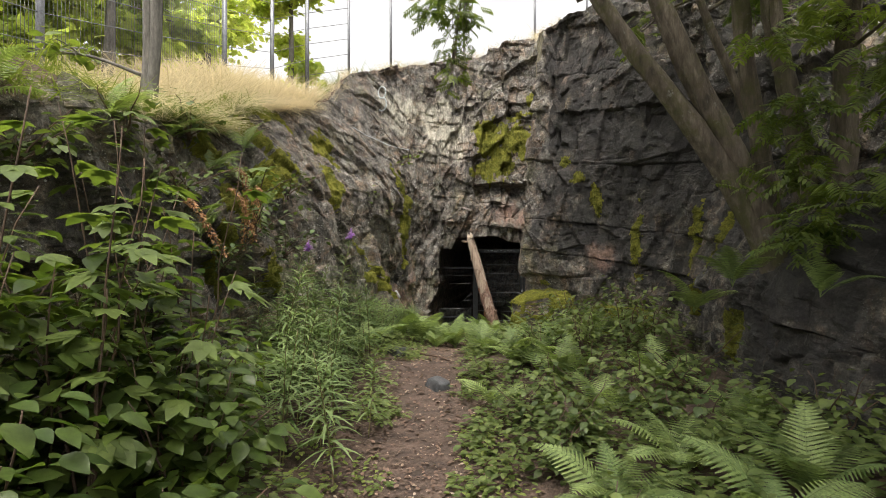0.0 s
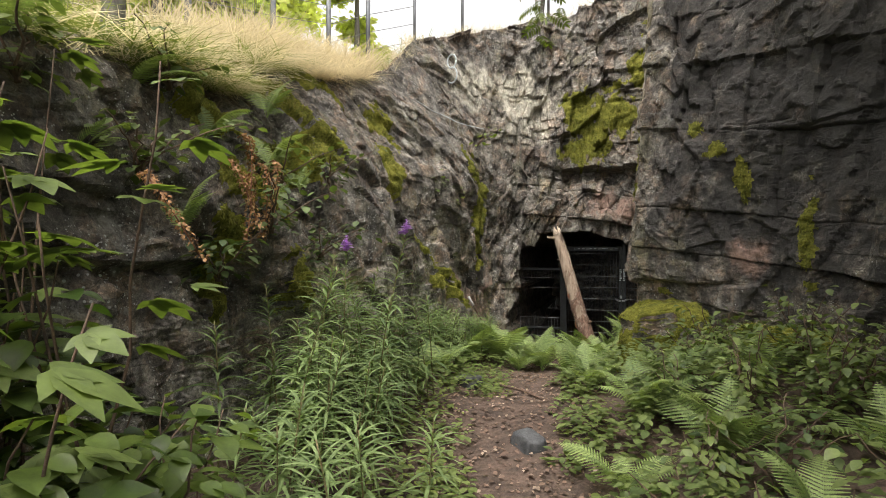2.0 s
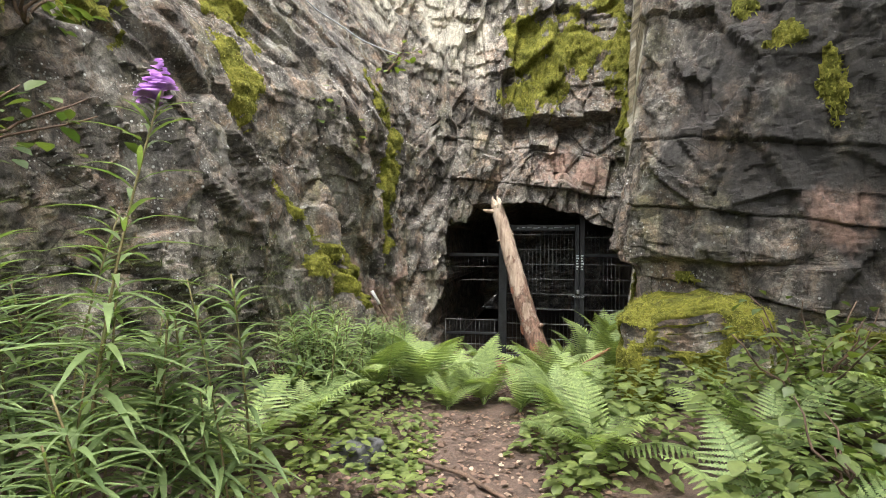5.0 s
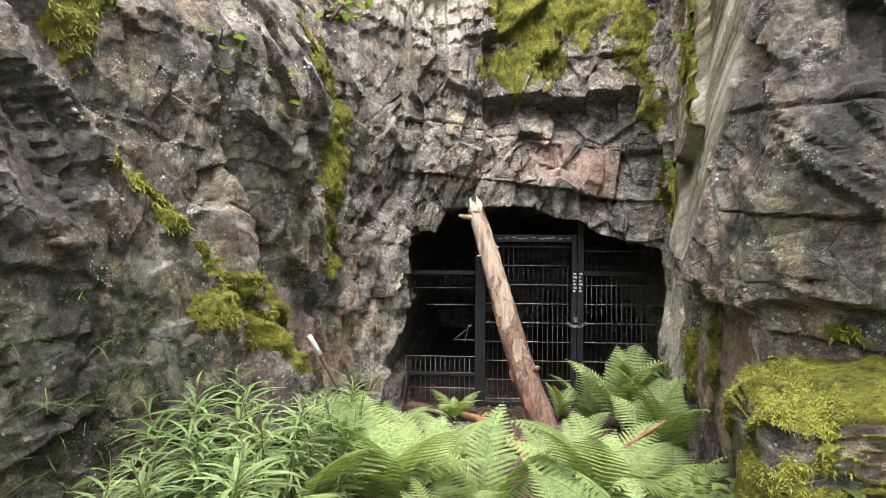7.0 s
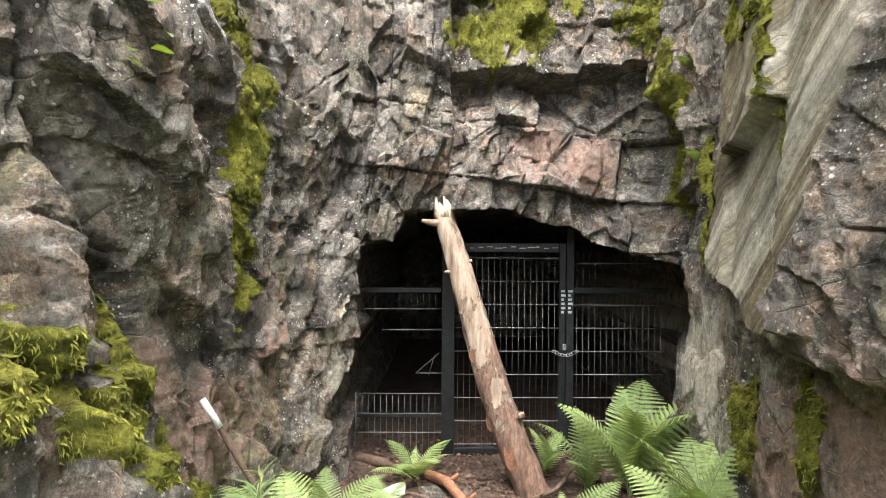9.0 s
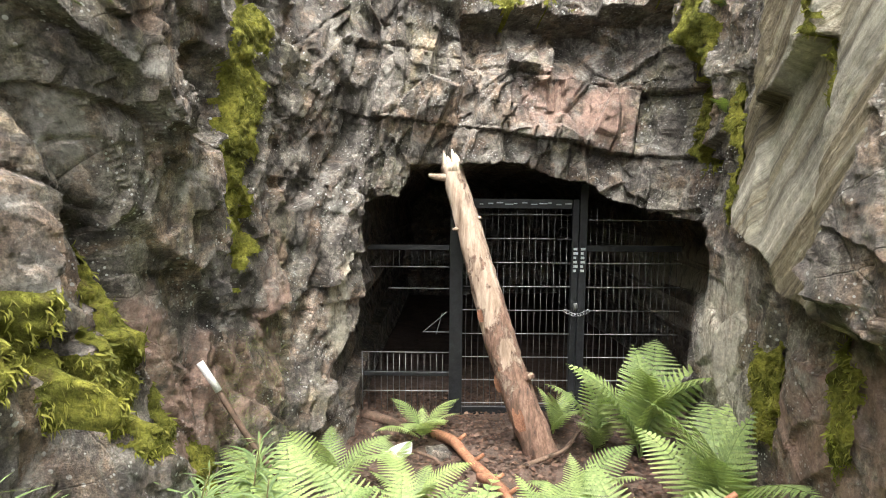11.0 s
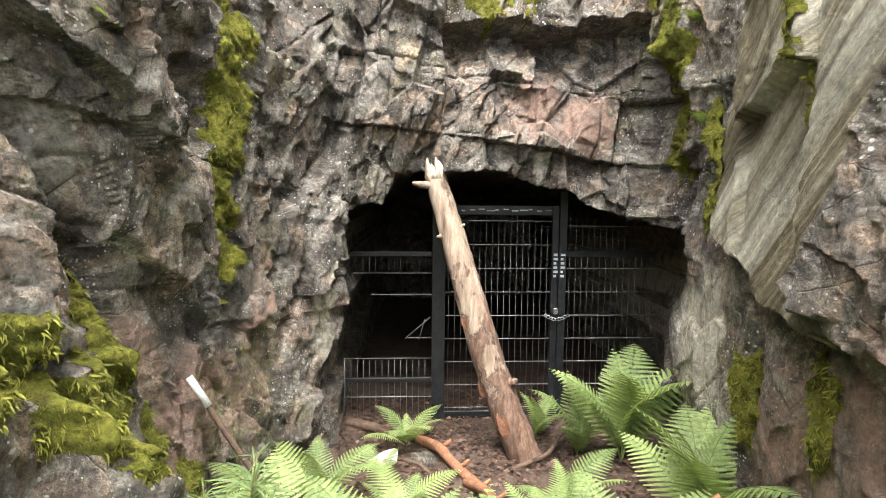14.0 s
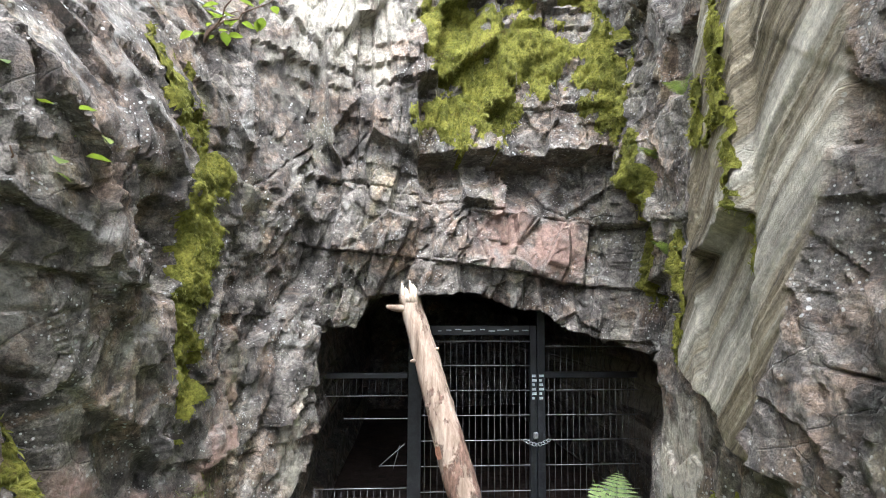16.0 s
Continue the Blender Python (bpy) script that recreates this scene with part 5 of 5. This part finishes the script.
litter(3600, (-0.95, 0.6, 0.8, 8.5), 41, 0.035, "brown fallen leaves and wood chips on the path", DEAD_LEAF)
litter(9000, (-0.2, 2.1, 9.0, 12.3), 42, 0.036, "brown fallen leaves heaped before the mine gate", RED_LITTER)
litter(700, (-0.2, 2.0, 9.2, 12.2), 45, 0.04, "dry tan leaves among the litter before the gate", DEAD_LEAF)
litter(2500, (-2.3, 2.6, 1.0, 9.0), 43, 0.05, "brown fallen leaves under the plants", DEAD_LEAF)


litter(800, (-0.75, 0.45, 1.0, 8.2), 44, 0.03, "pale dry wood chips on the path", PALE_CHIP)


def tufts(name, label, pts, n, h, mat_, seed, lay=0.6, width=0.012):
    """Grass blades round each point."""
    g = np.random.default_rng(seed)
    pts = np.asarray(pts)
    c = pts[g.integers(0, len(pts), n)]
    a = g.uniform(0, 6.28, n)
    p = c + np.stack([g.normal(0, 0.06, n), g.normal(0, 0.06, n), -0.02 + 0 * a], 1)
    d = np.stack([np.cos(a) * lay, np.sin(a) * lay, g.uniform(0.5, 1.2, n)], 1)
    ob = new(name, mesh_from(name, *scatter(blade((width, width, width * 0.7, width * 0.15), 0.3, 0.5), p, d, (0, 0, 1), h * g.uniform(0.4, 1.2, n)), mat_))
    tagged(ob, label, "grass", kind="stuff")


def hugging(k0, t0, k1, t1, n, out):
    """Points along the rock face between two places on it, held off the rock."""
    k, tt = np.linspace(k0, k1, n) + K_BACK, np.linspace(t0, t1, n)
    i = np.clip(np.searchsorted(KK[:, 0], k), 0, len(KK) - 1)
    j = np.array([np.argmin(np.abs(ROCK_P[a, :, 2] - b)) for a, b in zip(i, tt)])
    return ROCK_V[i, j] + ROCK_N[i, j] * out


def rim_points(k0, k1, back0, back1, n, seed):
    g = np.random.default_rng(seed)
    i = np.searchsorted(KK[:, 0], g.uniform(k0, k1, n) + K_BACK)
    q = ROCK_V[np.clip(i, 0, len(KK) - 1), -1].copy()
    away = unit(q[:, :2] - np.array((0.2, 5.0)))
    b = g.uniform(back0, back1, n)
    q[:, :2] += away * b[:, None]
    q[:, 2] += np.interp(b, (-0.02, 0.25, 0.7, 1.5, 3), (-0.06, 0.05, 0.12, 0.2, 0.35))
    return q


tufts("dry_grass", "long straw-coloured dry grass on the rock ledge", rim_points(-3.6, -0.2, 0, 1.4, 320, 1), 12000, 0.6, DRY_GRASS, 51, 0.5, 0.009)
tufts("dry_grass", "long straw-coloured dry grass on the rock ledge", rim_points(0, 9, 0, 0.6, 200, 2), 3500, 0.22, DRY_GRASS, 52, 0.6)
tufts("grass", "green grass along the rim of the rock", rim_points(-6.5, -0.5, 0, 1.6, 300, 3), 3500, 0.3, GRASS, 53, 0.7)
tufts("grass", "green grass on the hill behind the fence", rim_points(-7, 8, 1.0, 3.0, 500, 4), 7000, 0.4, GRASS, 54, 0.6)
for x, y, z in ((-1.25, 9.2, 2.3), (-1.2, 9.3, 1.95), (-1.05, 9.5, 2.15), (-0.75, 10.35, 3.1)):
    bushy("wall_sapling", x, y, z, 0.28, 0.25, 3, 26, SMALL, 0.075, TREE_LEAF, "small leafy sapling growing from a crack in the rock", "sapling", (0.12, -0.05))
tufts("grass", "long green and straw grass hanging over the rim", rim_points(-6.4, -2.4, -0.25, 0.25, 220, 9), 5200, 0.4, GRASS, 57, 1.3, 0.009)
tufts("dry_grass", "long straw grass hanging over the rim", rim_points(-4.5, -0.3, -0.25, 0.15, 200, 10), 4200, 0.45, DRY_GRASS, 58, 1.3, 0.008)
ledge = ROCK_V[(KK[:, 0] > K_BACK - 3.8) & (KK[:, 0] < K_BACK - 0.6)][:, 150:245:5].reshape(-1, 3)
tufts("grass", "thin grass hanging from cracks in the rock", ledge[::23], 1500, 0.22, GRASS, 55, 1.6, 0.008)
wet = ROCK_V[(KK[:, 0] > K_BACK + 0.9) & (KK[:, 0] < K_BACK + 1.6)][:, 70:150:4].reshape(-1, 3)
tufts("grass", "thin grass and moss strands hanging from the rock", wet[::11], 900, 0.12, GRASS, 56, 1.8, 0.008)


def withered(x, y, z):
    base = thing("withered_dock", pose(x, y, z, rnd(-15, 25), rnd(-25, 25), rnd(-40, 40)), "withered orange-brown plant hanging from the ledge", "dead plant", "withered plants on the ledge")
    t = np.linspace(0, 1, 8)
    line = np.stack([0.16 * t, -0.12 * t, 0.3 * t - 0.75 * t * t], 1)
    part("stem", mesh_from("stem", *tube(line, 0.004, 5), RUST_BARK), base)
    n = 320
    q = rnd(0.15, 1, n) ** 0.8
    a = rnd(0, 6.28, n)
    tagged(part("seed_head", mesh_from("seed_head", *scatter(SMALL, np.stack([0.16 * q + 0.02 * np.cos(a), -0.12 * q + 0.02 * np.sin(a), 0.3 * q - 0.75 * q * q], 1), np.stack([np.cos(a), np.sin(a), rnd(-1.5, 0.6, n)], 1), (0, 0, 1), rnd(0.008, 0.026, n)), RUST_LEAF), base), kind="stuff")


for x, y, z in ((-1.9, 4.75, 2.0), (-1.9, 5.0, 1.95), (-1.88, 5.15, 2.05), (-1.85, 5.3, 2.1), (-1.98, 4.15, 1.85), (-1.9, 4.95, 2.2)):
    withered(x, y, z)


# ---------- trees ----------
def smooth_line(pts, n=22):
    p = np.array(pts, float)
    t = np.linspace(0, len(p) - 1, n)
    q = np.stack([np.interp(t, np.arange(len(p)), p[:, c]) for c in range(3)], 1)
    for _ in range(3):
        q[1:-1] = 0.25 * q[:-2] + 0.5 * q[1:-1] + 0.25 * q[2:]
    return q


def tree(name, at, stems, label, bark, leaf_mat, boughs, template, size, seed, group="", flat=0.4):
    """Stems (points, two radii), then boughs (centre, radius, leaves): twigs and leaves in loose sprays."""
    at = np.array(at, float)
    base = thing(name, Matrix.Translation(at), label, "tree", group)
    lines = []
    for i, (pts, r0, r1) in enumerate(stems):
        ln = smooth_line(np.array(pts, float) - at)
        lines.append(ln)
        part("trunk", mesh_from("trunk", *tube(ln, np.linspace(r0, r1, len(ln)), 16, 0.2, seed + i), bark), base)
    allp = np.concatenate(lines)
    g = np.random.default_rng(seed)
    for c, r, n in boughs:
        c = np.array(c, float) - at
        root = allp[np.argmin(np.linalg.norm(allp - c, axis=1))]
        bend = (root + c) / 2 + (0, 0, 0.2 * r)
        branch = smooth_line([root, bend, c], 10)
        twigs = [tube(branch, np.linspace(0.012 + 0.012 * r, 0.005, 10), 6, 0.1, 2)]
        tips = c + r * g.normal(0, 0.45, (max(4, n // 9), 3)) * (1, 1, 0.7)
        for q in tips:
            twigs.append(tube(smooth_line([branch[5], (branch[6] + q) / 2 + (0, 0, 0.08), q], 6), np.linspace(0.006, 0.002, 6), 4, caps=False))
        part("branch", mesh_from("branch", *join(*twigs), bark), base)
        k = g.integers(0, len(tips), n)
        s = g.uniform(0.35, 1.0, n)[:, None]
        p = branch[6] * (1 - s) + tips[k] * s + g.normal(0, 0.05 + 0.05 * r, (n, 3))
        a = g.uniform(0, 6.28, n)
        d = np.stack([np.cos(a), np.sin(a), g.uniform(-0.7, 0.2, n)], 1)
        up = np.stack([g.uniform(-flat, flat, n), g.uniform(-flat, flat, n), np.ones(n)], 1)
        tagged(part("crown", mesh_from("crown", *scatter(template, p, d, up, size * g.uniform(0.6, 1.2, n)), leaf_mat), base), kind="stuff")
    return base


ROWAN_AT = (2.95, 4.75, 1.15)
LOW_BOUGHS = [((2.3, 4.2, 4.6), 0.9, 150), ((3.2, 3.6, 4.4), 0.9, 150), ((2.55, 3.9, 2.1), 0.4, 50), ((2.8, 4.1, 2.6), 0.45, 60), ((2.3, 3.9, 3.0), 0.35, 30), ((2.55, 3.7, 1.7), 0.3, 36), ((3.0, 4.2, 3.4), 0.55, 60), ((3.0, 3.5, 2.6), 0.5, 60), ((2.7, 3.4, 1.9), 0.4, 45), ((2.0, 5.6, 5.0), 0.9, 130), ((3.3, 5.4, 4.0), 0.8, 110)]
# mostly unseen boughs, added overhead and behind the camera to shade the right bank
HIGH_AND_SHADE_BOUGHS = [((2.2, 6.0, 3.9), 0.35, 28), ((1.2, 5.6, 5.2), 0.8, 110), ((3.4, 2.6, 3.6), 0.8, 120), ((2.3, 2.6, 5.0), 0.9, 130), ((1.9, 3.2, 4.6), 0.8, 200), ((1.7, 2.0, 4.4), 0.8, 200), ((2.6, 1.6, 4.2), 0.8, 200), ((1.2, 4.3, 5.2), 0.7, 140), ((2.2, 5.6, 5.2), 0.8, 180), ((1.6, 6.4, 5.6), 0.7, 160), ((2.6, 6.3, 5.4), 0.7, 160), ((1.0, 3.2, 5.2), 0.8, 160), ((2.8, 5.0, 5.0), 0.8, 160), ((1.6, 2.4, 3.7), 0.6, 150), ((1.2, 3.1, 3.9), 0.6, 150), ((2.0, 3.2, 3.8), 0.6, 150), ((1.7, 1.5, 3.6), 0.6, 150), ((2.4, 2.4, 3.6), 0.6, 150), ((2.75, 4.0, 1.6), 0.3, 30), ((3.1, 3.0, 3.1), 0.5, 60)] + [((0.9 + 0.85 * i, -2.4 + 1.0 * j, 4.4 + 0.5 * ((i + j) % 2)), 0.8, 170) for i in range(4) for j in range(5)]
tree("rowan_tree", ROWAN_AT, [
    ([(3.0, 4.75, 1.1), (2.62, 4.8, 2.0), (2.18, 4.8, 2.63), (1.75, 4.9, 3.25), (1.4, 5.0, 3.85), (0.9, 5.2, 4.8)], 0.115, 0.05),
    ([(3.05, 4.7, 1.1), (2.62, 4.8, 2.2), (2.25, 4.85, 3.0), (1.92, 4.9, 3.8), (1.6, 5.1, 5.2)], 0.13, 0.07),
    ([(3.0, 4.85, 1.2), (2.92, 4.85, 2.0), (2.72, 4.85, 3.0), (2.62, 4.8, 3.8), (2.5, 4.8, 5.6)], 0.09, 0.06),
    ([(3.15, 4.6, 1.2), (2.98, 4.6, 2.6), (2.75, 4.6, 3.6), (2.7, 4.5, 5.5)], 0.1, 0.06),
    ([(3.25, 4.5, 1.2), (3.25, 4.4, 2.5), (3.3, 4.3, 5.0)], 0.12, 0.07),
    ([(3.3, 5.0, 1.4), (3.0, 5.2, 2.6), (2.55, 5.3, 3.8), (2.2, 5.4, 5.0)], 0.05, 0.03)],
    "several mossy rowan stems leaning over the path from the rock bank, with added unseen shade boughs", BARK, TREE_LEAF,
    LOW_BOUGHS + HIGH_AND_SHADE_BOUGHS,
    ROWAN, 0.2, 11)
tree("rowan_tree", (2.0, 7.9, 5.2), [([(2.0, 7.9, 5.1), (1.7, 7.7, 5.8), (1.0, 7.3, 5.9), (0.3, 7.1, 5.3)], 0.05, 0.02)],
     "young rowan on the buttress with branches hanging over the cutting", BARK, TREE_LEAF,
     [((0.0, 7.0, 4.6), 0.4, 60), ((-0.25, 7.0, 4.5), 0.25, 24), ((0.3, 7.0, 4.3), 0.3, 34), ((0.15, 7.0, 3.95), 0.22, 26), ((0.1, 7.0, 3.6), 0.16, 12), ((0.9, 7.3, 5.6), 0.5, 50)], ROWAN, 0.2, 12)
tree("birch_tree", (-2.5, 4.6, 2.5), [([(-2.5, 4.6, 2.4), (-2.42, 4.6, 3.4), (-2.44, 4.55, 5.0), (-2.5, 4.6, 8)], 0.048, 0.04), ([(-2.6, 4.65, 2.4), (-2.52, 4.65, 3.2), (-2.55, 4.65, 5), (-2.7, 4.8, 8)], 0.038, 0.03)],
     "slim grey twin-stemmed tree on the rock ledge", PALE_BARK, TREE_LEAF, [((-2.6, 4.6, 7.5), 1.2, 300), ((-3.4, 4.4, 3.1), 0.5, 60)], SMALL, 0.12, 13)


def far_tree(x, y, z, h, spread, n, seed):
    boughs = []
    g = np.random.default_rng(seed)
    for i in range(13):
        f = g.uniform(0.1, 1.0)
        a = g.uniform(0, 6.28)
        r = spread * (1.05 - 0.6 * f) * g.uniform(0.4, 1.0)
        boughs.append(((x + r * math.cos(a), y + r * math.sin(a), z + h * f), spread * 0.42, n // 13))
    tree("birch_tree", (x, y, z), [([(x, y, z - 0.3), (x + 0.1, y, z + h * 0.5), (x, y + 0.2, z + h)], 0.13, 0.03)], "leafy birch behind the fence, leaves coloured light green for backlight and haze against the sky", PALE_BARK, FAR_LEAF, boughs, FAR_TPL, 0.3, seed, "trees behind the fence", 2.5)


FAR_TPL = (np.array(((0, 0, 0), (-0.32, 0.45, 0.05), (0, 1, -0.1), (0.32, 0.45, 0.05))), np.array(((0, 3, 2, 1),)))
# backlight and haze of the distant crowns are put into this pale leaf colour
FAR_LEAF = leaf_material("backlit_hazy_birch_green", (0.32, 0.4, 0.13), (0.62, 0.66, 0.28), 0.5, 0.7)
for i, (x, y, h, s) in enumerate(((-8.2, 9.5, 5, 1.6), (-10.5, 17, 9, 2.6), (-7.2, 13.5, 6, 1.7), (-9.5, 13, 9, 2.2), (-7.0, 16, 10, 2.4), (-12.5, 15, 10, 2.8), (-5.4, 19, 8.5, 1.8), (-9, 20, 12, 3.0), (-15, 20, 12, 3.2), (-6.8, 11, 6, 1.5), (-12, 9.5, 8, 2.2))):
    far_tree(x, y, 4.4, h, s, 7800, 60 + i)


# ---------- the fence on the rim ----------
def rim_fence():
    line = np.array(((-4.6, 4.2, 3.0), (-4.6, 6.2, 3.4), (-4.45, 8.4, 4.0), (-4.1, 10.2, 4.5), (-3.65, 11.6, 4.9), (-3.05, 12.2, 5.3), (-2.15, 12.4, 5.5), (-1.2, 12.5, 5.7), (0.5, 12.8, 6.0), (2.2, 13.0, 6.2), (3.5, 13.2, 6.4)))
    fence = thing("wire_fence", pose(0, 0, 0), "grey steel mesh fence with slender posts above the rock", "fence")
    for i, p in enumerate(line):
        near = i < 6
        part("post", mesh_from("post", *tube([p - (0, 0, 0.5), p + (0, 0, 2.3)], 0.045 if near else 0.03, 10), POST), fence)
    for a, b in zip(line[:-5], line[1:-4]):
        for h in (0.1, 0.45, 0.8, 1.15, 1.5, 1.85):
            wire_part("cross_wire", fence, WIRE, a + (0, 0, h), b + (0, 0, h), 0.006)
    for a, b in zip(line[:3], line[1:4]):
        for t in np.linspace(0.03, 0.97, 34):
            c = a + (b - a) * t
            wire_part("upright_wire", fence, WIRE, c + (0, 0, 0.05), c + (0, 0, 1.9), 0.003)


POST = simple("dull_zinc_post", (0.16, 0.17, 0.19), (0.28, 0.29, 0.31), 9, 0.5, 0.1, metallic=0.5)
rim_fence()


# ---------- small things on the rock ----------
line = hugging(0.2, 3.62, 1.9, 3.45, 26, 0.05)
for _ in range(4):
    line[1:-1] = 0.25 * line[:-2] + 0.5 * line[1:-1] + 0.25 * line[2:]
cable = thing("old_cable", pose(0, 0, 0), "thin pale old cable strung along the rock face", "cable")
part("cable", mesh_from("cable", *tube(line, 0.006, 6), CHALK), cable)

mark = thing("painted_number", pose(0, 0, 0), "faded white painted figure on the rock", "graffiti")
c = hugging(1.5, 4.45, 1.6, 4.45, 2, 0.04)[0]
for r, dz in ((0.11, 0.11), (0.13, -0.12)):
    ring = [c + (0.7 * r * math.cos(q), -0.35 * r * math.cos(q), dz + r * math.sin(q)) for q in np.linspace(0, 2 * math.pi, 20)]
    part("stroke", mesh_from("stroke", *tube(ring, 0.014, 6), CHALK), mark)
